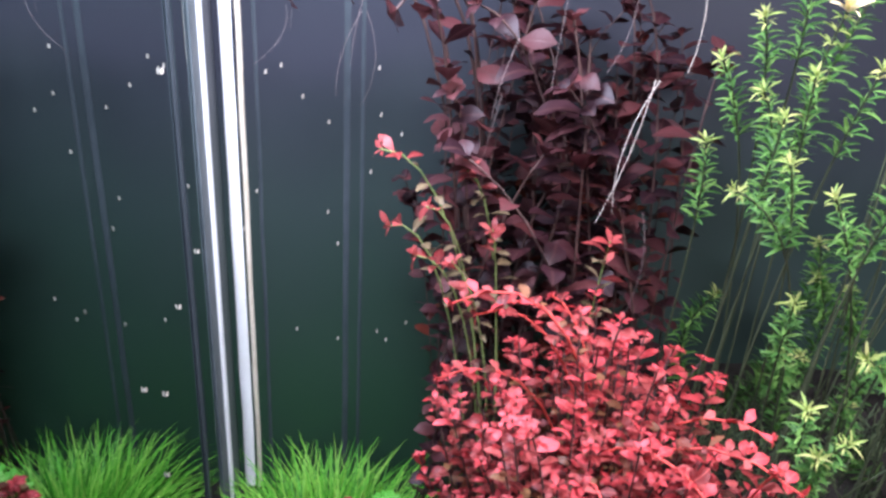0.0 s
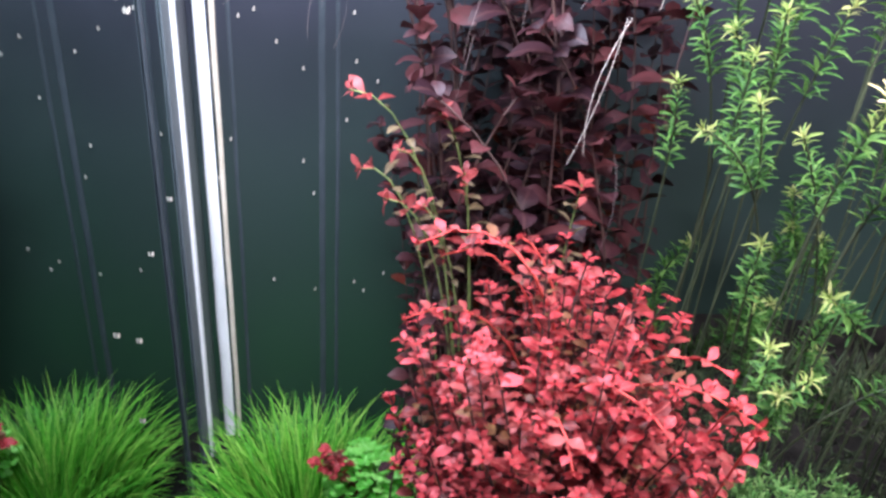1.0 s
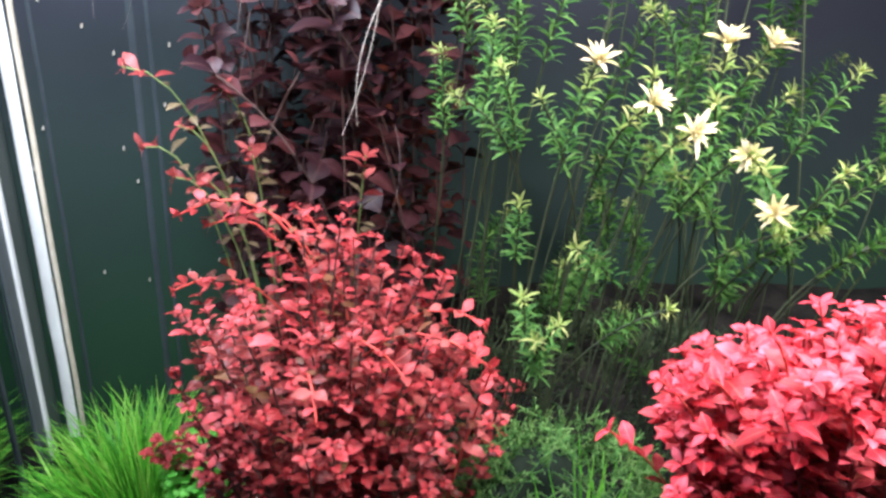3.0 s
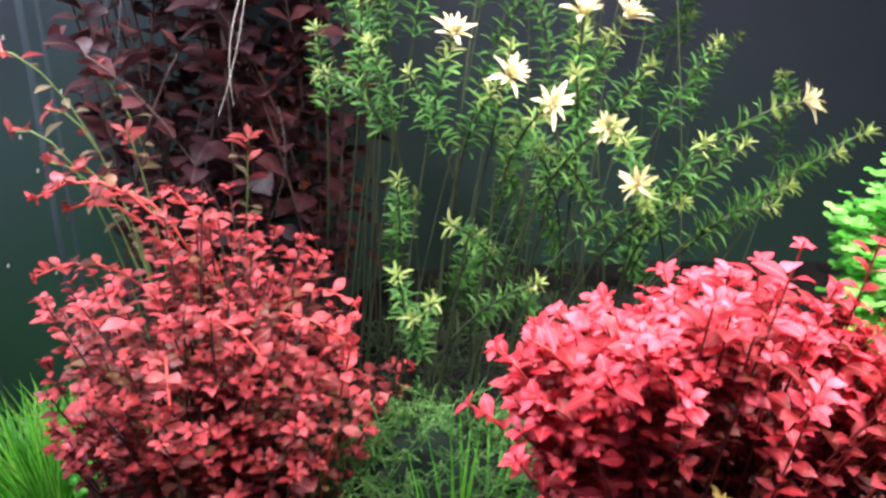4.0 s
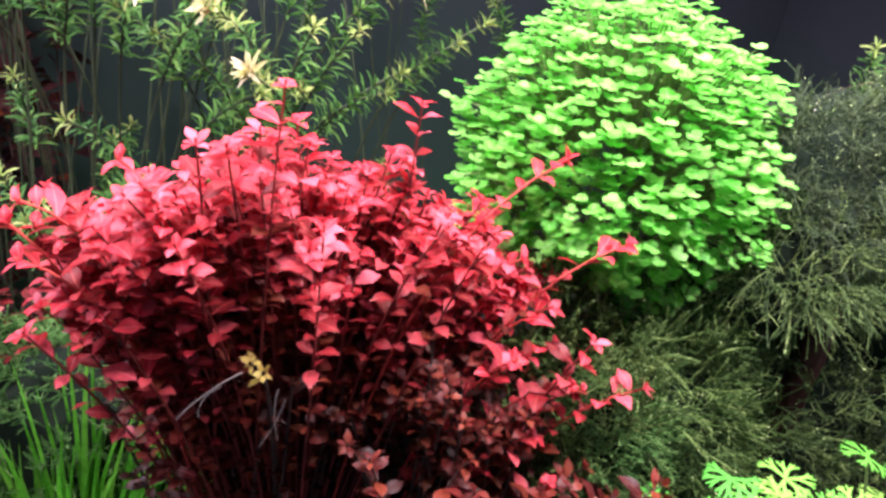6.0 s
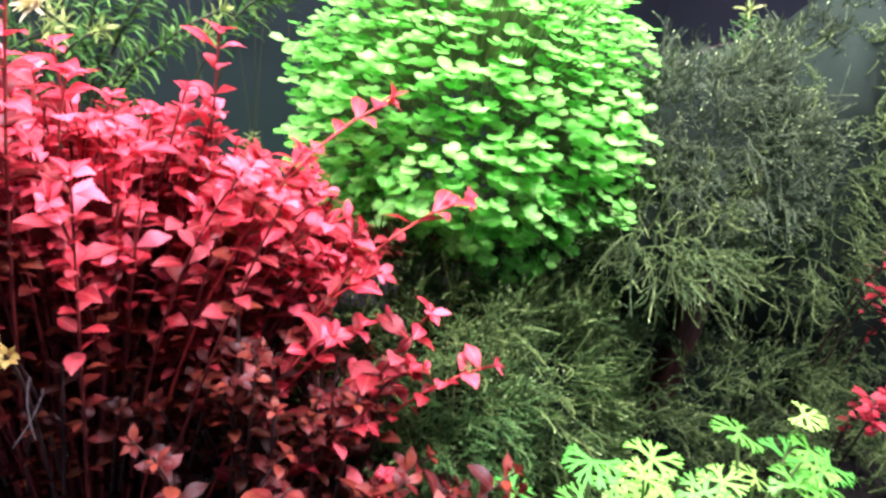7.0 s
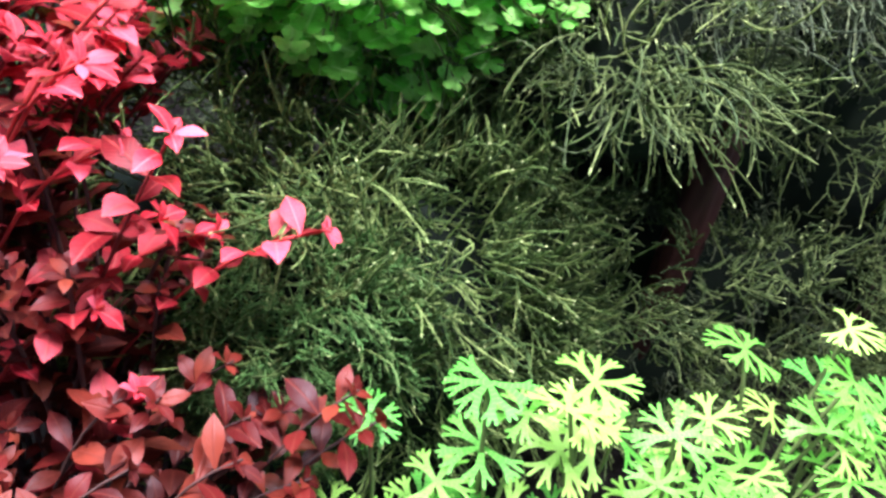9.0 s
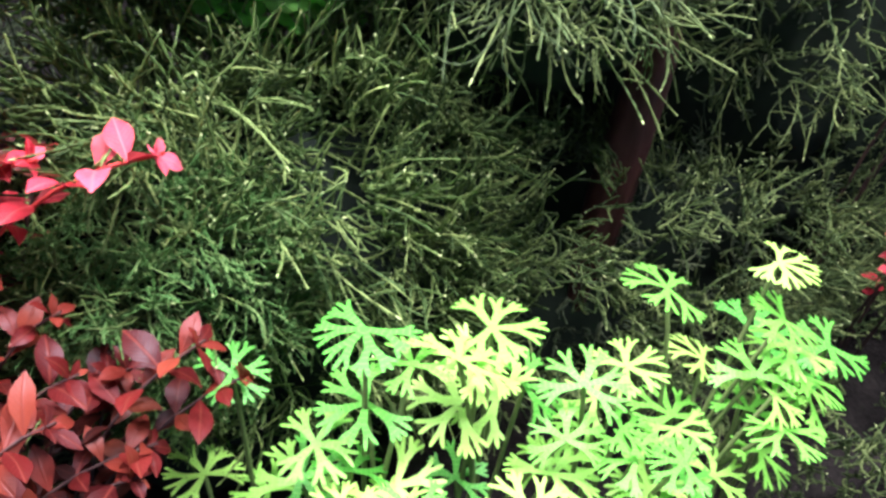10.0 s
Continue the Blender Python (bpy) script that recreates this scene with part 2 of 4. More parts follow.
def mat4(rot, loc, size):
    m = Matrix([[*(rot[i] * size), loc[i]] for i in range(3)] + [[0, 0, 0, 1]])
    return m


def leaf_shape(width, segs=5, fold=0.12, droop=0.25, full=0.9, wave=0.0, stalk=0.06, plump=0.62):
    """Unit-long leaf along y: three points across, pointed tip, folded midrib, drooping."""
    v, u, f = [], [], []
    for i in range(segs + 1):
        t = 1 - (1 - i / segs) ** 1.45
        if i == segs:
            t = 1.0
        w = width * 0.5 * (max(math.sin(math.pi * min(t, 0.985) ** full), 0) ** plump * 0.97 + (stalk if t < 0.01 else 0.012))
        z0 = 0.1 * math.sin(math.pi * t) - droop * t * t
        wv = wave * math.sin(t * 9)
        for j, s in enumerate((-1, 0, 1)):
            v.append((s * w, t * (1 - 0.12 * droop * t), z0 + abs(s) * w * fold * 4 + s * wv * w))
            u.append((0.5 + 0.5 * s * w / (width * 0.5), t))
    for i in range(segs):
        for j in range(2):
            a = i * 3 + j
            f.append((a, a + 1, a + 4, a + 3))
    return np.array(v), np.array(f), np.array(u)


tube_plans = {}


def tube(points, r0, r1, sides=5, knots=0.0):
    p = np.asarray(points, float)
    n = len(p)
    if (n, sides) not in tube_plans:
        i, k = np.meshgrid(np.arange(n - 1), np.arange(sides), indexing="ij")
        i, k, k2 = i.ravel() * sides, k.ravel(), (k.ravel() + 1) % sides
        plan = np.stack((i + k, i + k2, i + sides + k2, i + sides + k), axis=1)
        ii, kk = np.meshgrid(np.arange(n), np.arange(sides), indexing="ij")
        ang = 2 * math.pi * np.arange(sides) / sides
        tube_plans[n, sides] = plan, np.stack((0.25 + 0.1 * kk.ravel() / sides, ii.ravel() / n), axis=1), np.cos(ang), np.sin(ang), np.arange(n) / (n - 1), np.where(np.arange(n) % 2, 1.0, -1.0)
    plan, u, c, s, along, beat = tube_plans[n, sides]
    d = np.empty_like(p)
    d[1:-1], d[0], d[-1] = p[2:] - p[:-2], p[1] - p[0], p[-1] - p[-2]
    d /= np.sqrt((d * d).sum(axis=1))[:, None] + 1e-9
    up = np.array((0.31, 0.2, 0.93))
    x = np.stack((d[:, 1] * up[2] - d[:, 2] * up[1], d[:, 2] * up[0] - d[:, 0] * up[2], d[:, 0] * up[1] - d[:, 1] * up[0]), axis=1)
    x /= np.sqrt((x * x).sum(axis=1))[:, None] + 1e-9
    z = np.stack((x[:, 1] * d[:, 2] - x[:, 2] * d[:, 1], x[:, 2] * d[:, 0] - x[:, 0] * d[:, 2], x[:, 0] * d[:, 1] - x[:, 1] * d[:, 0]), axis=1)
    r = ((r0 + (r1 - r0) * along) * (1 + knots * beat))[:, None, None]
    v = p[:, None, :] + r * (x[:, None, :] * c[None, :, None] + z[:, None, :] * s[None, :, None])
    return v.reshape(-1, 3), plan, u


def bend(p0, p1, p2, n):
    p0, p1, p2 = (np.asarray(q, float) for q in (p0, p1, p2))
    t = np.linspace(0, 1, n)[:, None]
    return (1 - t) ** 2 * p0 + 2 * t * (1 - t) * p1 + t * t * p2


def box_mesh(name, size, mat, bevel=0.002):
    bm = bmesh.new()
    bmesh.ops.create_cube(bm, size=1.0, matrix=Matrix.Diagonal((*size, 1)))
    if bevel:
        bmesh.ops.bevel(bm, geom=bm.edges[:], offset=bevel, segments=2, affect="EDGES")
    me = bpy.data.meshes.new(name)
    bm.to_mesh(me)
    bm.free()
    me.materials.append(mat)
    return me


def box(name, centre, size, mat, bevel=0.002, parent=None):
    ob = new(name, box_mesh(name, size, mat, bevel))
    ob.matrix_basis = Matrix.Translation(centre)
    if parent:
        ob.parent = parent
    return ob


def soil_height(x, y):
    """The planted ground: low on one side, banked up towards the mossy rocks."""
    k = min(max((x - 0.02) / 0.4, 0), 1)
    k = k * k * (3 - 2 * k)
    return -0.43 + 0.33 * k + 0.012 * noise.noise((x * 9, y * 9, 0.3))


rng = random.Random(7)


def around(r):
    return rng.uniform(-r, r)


# ---- tank and room ----
LEFT_X, BACK_Y, RIGHT_X, FRONT_Y = -0.352, 1.08, 1.62, 0.02
LOW, TOP = -0.5, 0.68
tagged(box("wall_back", ((LEFT_X + RIGHT_X) / 2, BACK_Y + 0.01, (LOW + TOP) / 2), (RIGHT_X - LEFT_X + 0.04, 0.02, TOP - LOW), BACK, 0),
       "dark blue-black back glass of the aquarium, smooth", "glass wall", kind="structure")
tagged(box("wall_left", (LEFT_X - 0.008, (FRONT_Y + BACK_Y) / 2, (LOW + TOP) / 2), (0.016, BACK_Y - FRONT_Y - 0.004, TOP - LOW), SIDE, 0),
       "side glass of the aquarium mirroring the plants", "glass wall", kind="structure")
tagged(box("wall_right", (RIGHT_X + 0.01, (FRONT_Y + BACK_Y) / 2, (LOW + TOP) / 2), (0.016, BACK_Y - FRONT_Y - 0.004, TOP - LOW), BACK, 0),
       "dark side glass of the aquarium", "glass wall", kind="structure")
tagged(box("aquarium_base", ((LEFT_X + RIGHT_X) / 2, (FRONT_Y + BACK_Y) / 2 + 0.005, LOW - 0.02), (RIGHT_X - LEFT_X + 0.06, BACK_Y - FRONT_Y + 0.05, 0.038), BACK, 0.003),
       "dark glass bottom of the aquarium", "glass floor", kind="structure")

nx, ny = 70, 40
gv = [(LEFT_X + 0.002 + (RIGHT_X - LEFT_X - 0.004) * i / nx, FRONT_Y + (BACK_Y - 0.002 - FRONT_Y) * j / ny, 0) for j in range(ny + 1) for i in range(nx + 1)]
gv = [(x, y, soil_height(x, y) + 0.003 * noise.noise((x * 60, y * 60, 1.1))) for x, y, _ in gv]
gf = [(j * (nx + 1) + i, j * (nx + 1) + i + 1, (j + 1) * (nx + 1) + i + 1, (j + 1) * (nx + 1) + i) for j in range(ny) for i in range(nx)]
tagged(new("ground", mesh_of("ground", gv, gf, [SOIL])), "dark brown granular aquarium soil, banked up on one side", "soil", kind="structure")

tagged(box("floor", (0.6, 0, -1.32), (6, 6, 0.038), ROOM, 0), "dark plain floor of the room", "floor", kind="structure")
tagged(box("aquarium_stand", (0.634, 0.55, -0.92), (2.02, 1.1, 0.758), ROOM, 0.004), "dark plain cabinet carrying the aquarium", "cabinet")

lamp = new("aquarium_light")
lamp.location = (0.4, 0.4, 0.84)
tagged(lamp, "grey metal light bar above the open aquarium", "lamp")
for cx, cy, w in ((0.42, 0.31, 0.51), (0.94, 0.14, 0.47), (-0.15, 0.64, 0.4)):
    h = box("housing", (cx - 0.4, cy - 0.4, 0.0), (w, 0.3, 0.03), HOUSING, 0.006, lamp)
    box("arm", (cx - 0.4, (cy + 1.1) / 2 - 0.4, 0.021), (0.03, 1.1 - cy, 0.011), HOUSING, 0.002, lamp)
    box("post", (cx - 0.4, 0.69, -0.0735), (0.03, 0.012, 0.175), HOUSING, 0.002, lamp)

# Corner seal: pale strips of silicone run up the corner between side and back glass; their white stands in for light
# piped along the glass.
seal = new("corner_seal")
seal.location = (LEFT_X, BACK_Y, LOW)
tagged(seal, "white and yellowed silicone strips up the glass corner", "seal")


def strip(name, x, y, w, d, mat, label):
    pts = []
    n = 26
    for i in range(n + 1):
        z = LOW + (TOP - LOW) * i / n
        k = 1 + 0.1 * noise.noise((x * 40, y * 40, z * 14))
        ox = 0.0012 * noise.noise((x * 50 + 3, y * 40, z * 9))
        for j in range(7):
            a = math.pi * j / 6
            pts.append((x + ox - LEFT_X + math.cos(a) * w * 0.5 * k, y - BACK_Y - math.sin(a) * d, z - LOW))
    f = [(i * 7 + j, i * 7 + j + 1, i * 7 + j + 8, i * 7 + j + 7) for i in range(n) for j in range(6)]
    part(name, mesh_of(name, pts, f, [mat]), seal, label)


strip("silicone_strip", -0.334, BACK_Y, 0.019, 0.005, SEAL, "broad white strip")
strip("silicone_strip", -0.3155, BACK_Y, 0.0085, 0.006, SEAL_TAN, "narrow yellowed strip")
strip("silicone_strip", -0.292, BACK_Y, 0.006, 0.001, SEAL_FAINT, "thin faint clear strip")
strip("silicone_strip", -0.157, BACK_Y, 0.010, 0.001, SEAL_FAINT, "thin faint clear strip")
strip("silicone_strip", -0.133, BACK_Y, 0.006, 0.001, SEAL_FAINT, "thin faint clear strip")


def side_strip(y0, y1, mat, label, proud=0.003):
    """A flat strip on the side glass, from y0 to y1, sized to fit the camera's view."""
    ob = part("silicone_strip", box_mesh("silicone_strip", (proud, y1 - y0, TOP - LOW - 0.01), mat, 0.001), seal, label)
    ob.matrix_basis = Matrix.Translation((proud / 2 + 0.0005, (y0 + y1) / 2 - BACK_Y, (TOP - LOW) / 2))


# These cover the mirror and paint in the reflection of the corner seal.
side_strip(0.905, 0.913, SEAL_FAINT, "thin faint clear strip")
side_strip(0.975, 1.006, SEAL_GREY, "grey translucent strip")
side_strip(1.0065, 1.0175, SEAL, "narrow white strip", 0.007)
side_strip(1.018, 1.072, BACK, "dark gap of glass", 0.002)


# ---- leafy stem plants ----
def leafy_bush(name, label, category, tips, mats, leaf_len, leaf_wide, stem_mat, node=0.014, whole=300, bare=0.35, stem_r=0.0016, seed=1, up_lift=0.36, limit=20, sparse=99, tip_size=1.0, inner_stem=None, level=0.32, tumble=0.25):
    """Stems from the soil to the given tips, with opposite pairs of leaves and a rosette on each tip.
    tips: (x, y, z, base_x, base_y). mats: young, grown, old."""
    r = random.Random(seed)
    cx = sum(t[3] for t in tips) / len(tips)
    cy = sum(t[4] for t in tips) / len(tips)
    root = new(name)
    root.location = (cx, cy, soil_height(cx, cy))
    tagged(root, label, category)
    o = np.array(root.location)
    shapes = [leaf_shape(leaf_wide * k * 1.1, 7, fo, dr, fu, wv, 0.05, 1.05) for k, fo, dr, fu, wv in
              ((1.0, 0.03, 0.0, 1.12, 0.0), (1.12, 0.05, 0.08, 1.05, 0.1), (0.88, 0.02, -0.06, 1.2, -0.08), (1.0, 0.05, 0.12, 1.08, 0.14))]
    leaves = []
    for x, y, z, bx, by, *more in tips:
        rise = more[0] if more else 0.62 + r.uniform(-0.05, 0.2)
        base = np.array((bx, by, soil_height(bx, by) - 0.005))
        tip = np.array((x, y, z))
        mid = base * 0.45 + tip * 0.55
        mid[2] = base[2] + (tip[2] - base[2]) * rise
        mid[:2] += np.array((bx - x, by - y)) * (0.18 if rise < 0.8 else 0.3) + np.array((r.uniform(-0.02, 0.02), r.uniform(-0.02, 0.02)))
        pts = bend(base, mid, tip, 12)
        t0 = tube(pts - o, stem_r * (0.8 if more else 1.0), stem_r * (0.6 if more else 0.5), 5)
        # inner_stem: a darker copy, with the bush's inner shade in its colour
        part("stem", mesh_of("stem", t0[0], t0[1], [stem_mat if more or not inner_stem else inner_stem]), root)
        seg = np.linalg.norm(np.diff(pts, axis=0), axis=1)
        length = seg.sum()
        cum = np.concatenate(([0], np.cumsum(seg)))
        nodes = min(int(length * (1 - bare) / node), limit)
        twist = r.uniform(0, 3.14)
        for k in range(nodes):
            s = length - 0.004 - k * node * (0.75 + min(k, 4) * 0.1)
            p = np.array([np.interp(s, cum, pts[:, i]) for i in range(3)])
            q = np.array([np.interp(min(s + 0.004, length), cum, pts[:, i]) for i in range(3)])
            d = (q - p) if np.linalg.norm(q - p) > 1e-6 else pts[-1] - pts[-2]
            m = frame_of(d)
            age = k / max(nodes - 1, 1)
            big = leaf_len * min(0.6 + 0.25 * k, 1.0) * (1 - 0.42 * age) * (tip_size if k < 3 else 1.0)
            if k == 0:
                for a in range(5):
                    an = twist + a * 2.513 / 2 + r.uniform(-0.3, 0.3)
                    side = m[:, 0] * math.cos(an) + m[:, 2] * math.sin(an)
                    out = side + m[:, 1] * r.uniform(0.1, 0.7)
                    leaves.append((p, frame_of(out, m[:, 1] + np.array((0, 0, 0.5)), r.uniform(-0.3, 0.3)), tip_size * leaf_len * r.uniform(0.3, 0.6), 0, r.randrange(4)))
                continue
            for sgn in (1, -1):
                if r.random() < (0.06 + 0.15 * age if k < sparse else 0.72):
                    continue
                an = twist + k * 1.571 + r.uniform(-0.35, 0.35)
                side = (m[:, 0] * math.cos(an) + m[:, 2] * math.sin(an)) * sgn
                flat = side[:2] + m[:2, 1] * r.uniform(0.1, 0.5) + np.array((r.uniform(-0.35, 0.35), r.uniform(-0.35, 0.35)))
                if math.hypot(*flat) < 0.4:
                    flat = sgn * np.array((-m[1, 1], m[0, 1])) + np.array((r.uniform(-0.5, 0.5), r.uniform(-0.5, 0.5)))
                flat /= math.hypot(*flat) + 1e-6
                out = np.array((flat[0], flat[1], up_lift * (1 - 0.7 * age) + r.uniform(-level, level)))
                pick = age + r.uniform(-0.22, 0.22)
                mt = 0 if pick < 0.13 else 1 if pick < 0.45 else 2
                leaves.append((p, frame_of(out, m[:, 1] * 0.25 + np.array((r.uniform(-tumble, tumble), r.uniform(-tumble, tumble), 1.0)), r.uniform(-0.45, 0.45)), big * r.uniform(0.62, 1.15), mt, r.randrange(4)))
    leaves.sort(key=lambda q: q[0][1] - 0.8 * q[0][2])
    singles = {}
    rest = Batch()
    for i, (p, rot, size, mt, sh) in enumerate(leaves):
        if i < whole:
            if (mt, sh) not in singles:
                singles[mt, sh] = mesh_of("leaf", *shapes[sh][:2], [mats[mt]], shapes[sh][2])
            part("leaf", singles[mt, sh], root).matrix_basis = mat4(rot, p - o, size)
        else:
            rest.add(shapes[sh], rot, p - o, size, mt)
    if rest.n:
        part("foliage", rest.mesh("foliage", mats), root, kind="stuff")
    return root


def above_brim(x, y, z):
    """Keeps the front of the canopy open below, so that it overhangs."""
    return y > 0.25 or z > 0.282


def dome_tips(centre, radii, low, count, seed, base_pull=0.45, rough=0.1, cut=None, depth=0.0, clump=-9.0):
    """Tips spread over the upper part of an uneven dome, each with a foot nearer to the middle.
    depth: how far some tips lie inside the shell; clump: leaves gaps where a slow noise falls below it."""
    r = random.Random(seed)
    out = []
    i = 0
    while len(out) < count and i < count * 9:
        u = (i * 0.618034) % 1.0
        h = low + (1 - low) * ((i * 0.754878 + 0.3) % 1.0)
        i += 1
        a = 2 * math.pi * u
        k = math.sqrt(max(1 - h * h, 0))
        s = 1 + rough * noise.noise((math.cos(a) * 2.2, math.sin(a) * 2.2, h * 3 + seed)) * 2 + r.uniform(-rough, rough) * 0.6 - depth * r.choice((0, 0, r.random(), r.random()))
        x, y, z = centre[0] + radii[0] * k * math.cos(a) * s, centre[1] + radii[1] * k * math.sin(a) * s, centre[2] + radii[2] * h * s
        if cut and not cut(x, y, z) or noise.noise((x * 17, y * 17, z * 22 + seed)) < clump:
            continue
        out.append((x, y, z, centre[0] + (x - centre[0]) * base_pull + r.uniform(-0.02, 0.02), centre[1] + (y - centre[1]) * base_pull + r.uniform(-0.02, 0.02)))
    return out


# The darker red bush in the middle ground
tips = dome_tips((0.145, 0.51, 0.085), (0.13, 0.13, 0.155), -0.3, 260, 3, 0.18, 0.3, depth=0.28, clump=-0.14)
tips += [(0.258, 0.396, 0.21, 0.06, 0.56, 1.12), (0.2, 0.39, 0.195, 0.05, 0.56, 1.18), (0.13, 0.38, 0.17, 0.08, 0.55, 1.2), (0.27, 0.47, 0.2, 0.08, 0.58, 1.1),
         (0.008, 0.543, 0.262, 0.2, 0.52, 1.22), (0.03, 0.55, 0.25, 0.2, 0.52, 1.15), (0.06, 0.57, 0.255, 0.2, 0.54, 1.1), (0.0, 0.53, 0.195, 0.19, 0.52, 1.2), (0.1, 0.6, 0.25, 0.2, 0.56, 1.0), (0.258, 0.396, 0.207, 0.2, 0.44, 0.7), (0.248, 0.414, 0.217, 0.18, 0.44, 0.85), (0.278, 0.429, 0.104, 0.22, 0.45),
         (0.0, 0.54, 0.17, 0.1, 0.5), (-0.01, 0.55, 0.1, 0.08, 0.5), (0.153, 0.642, 0.236, 0.15, 0.6), (0.12, 0.63, 0.235, 0.13, 0.6), (0.22, 0.6, 0.2, 0.19, 0.57), (0.27, 0.5, 0.17, 0.2, 0.5)]
# WINE gives inner leaves their olive-brown, with the mound's inner shade mixed in
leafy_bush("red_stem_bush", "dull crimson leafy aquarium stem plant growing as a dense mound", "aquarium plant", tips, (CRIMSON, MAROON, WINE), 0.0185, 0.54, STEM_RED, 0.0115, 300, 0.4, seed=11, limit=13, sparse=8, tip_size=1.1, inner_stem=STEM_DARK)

# The bright red bush in front: a wide canopy, bare below, and a lower flank on one side
tips = dome_tips((0.505, 0.285, 0.205), (0.155, 0.1, 0.1), 0.05, 330, 8, 0.15, 0.2, above_brim, 0.3, -0.3)
tips += [(0.333, 0.296, 0.275, 0.45, 0.29, 0.92), (0.36, 0.3, 0.285, 0.46, 0.29, 0.9), (0.35, 0.26, 0.265, 0.45, 0.28, 0.9), (0.485, 0.253, 0.366, 0.48, 0.27), (0.578, 0.299, 0.344, 0.55, 0.29), (0.661, 0.249, 0.324, 0.52, 0.27, 0.88),
         (0.703, 0.221, 0.278, 0.54, 0.25, 0.88), (0.735, 0.2, 0.173, 0.58, 0.23, 0.9), (0.665, 0.22, 0.205, 0.56, 0.25, 0.9), (0.655, 0.22, 0.235, 0.55, 0.25, 0.9), (0.64, 0.24, 0.26, 0.54, 0.26, 0.9), (0.675, 0.205, 0.18, 0.57, 0.24, 0.9), (0.65, 0.195, 0.15, 0.57, 0.22, 0.9), (0.625, 0.2, 0.21, 0.56, 0.24, 0.9), (0.35, 0.28, 0.29, 0.45, 0.28, 0.9), (0.4, 0.3, 0.305, 0.46, 0.29, 0.9), (0.695, 0.215, 0.165, 0.58, 0.23, 0.9), (0.339, 0.358, 0.183, 0.45, 0.31, 0.9), (0.66, 0.18, 0.12, 0.58, 0.22), (0.68, 0.2, 0.22, 0.58, 0.23), (0.44, 0.25, 0.335, 0.45, 0.27)]
# Lower leaves are older and browner, darkened more in place of canopy shade
leafy_bush("red_stem_bush", "vivid pink-red leafy aquarium stem plant, dark brown underneath", "aquarium plant", tips, (PINK, RED, RUST), 0.0188, 0.5, STEM_RED, 0.0105, 300, 0.3, seed=12, limit=18, sparse=12, tip_size=1.2, stem_r=0.0013, inner_stem=STEM_RED_SHADED)
# Inner growth and flank: canopy shade is put into the leaf colours.
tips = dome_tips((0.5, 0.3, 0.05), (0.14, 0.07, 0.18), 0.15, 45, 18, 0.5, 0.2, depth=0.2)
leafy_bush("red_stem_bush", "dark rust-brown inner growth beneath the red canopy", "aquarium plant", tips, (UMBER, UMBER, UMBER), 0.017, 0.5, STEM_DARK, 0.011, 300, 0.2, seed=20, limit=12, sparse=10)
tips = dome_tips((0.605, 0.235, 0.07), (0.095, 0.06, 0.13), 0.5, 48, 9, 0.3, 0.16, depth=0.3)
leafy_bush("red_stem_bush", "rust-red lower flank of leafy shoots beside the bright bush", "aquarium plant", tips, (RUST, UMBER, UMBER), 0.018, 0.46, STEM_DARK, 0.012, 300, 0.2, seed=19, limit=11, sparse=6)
leafy_bush("yellowing_shoot", "small yellow-olive shoot under the red canopy", "aquarium plant", [(0.466, 0.225, 0.209, 0.5, 0.27, 0.9), (0.473, 0.222, 0.204, 0.5, 0.27, 0.9)], (OCHRE, OCHRE, OCHRE), 0.015, 0.45, STEM_DARK, 0.009, 300, 0.3, seed=17, limit=3)

# Low red shoots at the foot of the bright bush
tips = [(0.74, 0.161, 0.121, 0.66, 0.16, 0.8), (0.755, 0.168, 0.092, 0.66, 0.165, 0.9), (0.72, 0.15, 0.085, 0.63, 0.16, 0.9)]
r3 = random.Random(31)
for i in range(30):
    x, y = r3.uniform(0.59, 0.715), r3.uniform(0.125, 0.19)
    tips.append((x, y, 0.15 - 0.33 * (x - 0.6) - 0.09 * r3.random() ** 1.5, x - r3.uniform(0.04, 0.09), y + 0.01, 0.9))
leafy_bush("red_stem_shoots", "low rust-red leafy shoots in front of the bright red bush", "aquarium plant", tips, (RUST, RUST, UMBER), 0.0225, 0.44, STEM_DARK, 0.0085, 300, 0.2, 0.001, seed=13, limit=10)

# Red shoots at the far end
tips = [(1.135, 0.2, 0.2, 1.2, 0.27, 1.1), (1.145, 0.2, 0.175, 1.2, 0.27, 1.1), (1.165, 0.2, 0.215, 1.22, 0.27, 1.1), (1.15, 0.19, 0.15, 1.21, 0.26, 1.1), (1.115, 0.16, 0.09, 1.19, 0.2, 1.1), (1.125, 0.155, 0.07, 1.19, 0.2, 1.1), (1.14, 0.16, 0.1, 1.2, 0.2, 1.1)]
leafy_bush("red_stem_shoots", "bright red leafy shoots beside the mossy bank", "aquarium plant", tips, (PINK, RED, RED), 0.022, 0.5, STEM_DARK, 0.0105, 300, 0.1, seed=14, limit=6)

# Tall dark plant at the back
tips = []
r0 = random.Random(5)
for i in range(28):
    x, y = r0.uniform(-0.01, 0.3), r0.uniform(0.7, 0.98)
    tips.append((x, y, r0.uniform(0.3, 0.6), 0.13 + (x - 0.13) * 0.4 + r0.uniform(-0.16, 0.16), y + r0.uniform(-0.04, 0.06), r0.uniform(0.5, 1.0)))
tips += [(-0.03, 0.74, 0.5, 0.05, 0.82, 0.9), (0.0, 0.75, 0.4, 0.06, 0.8, 0.9)]
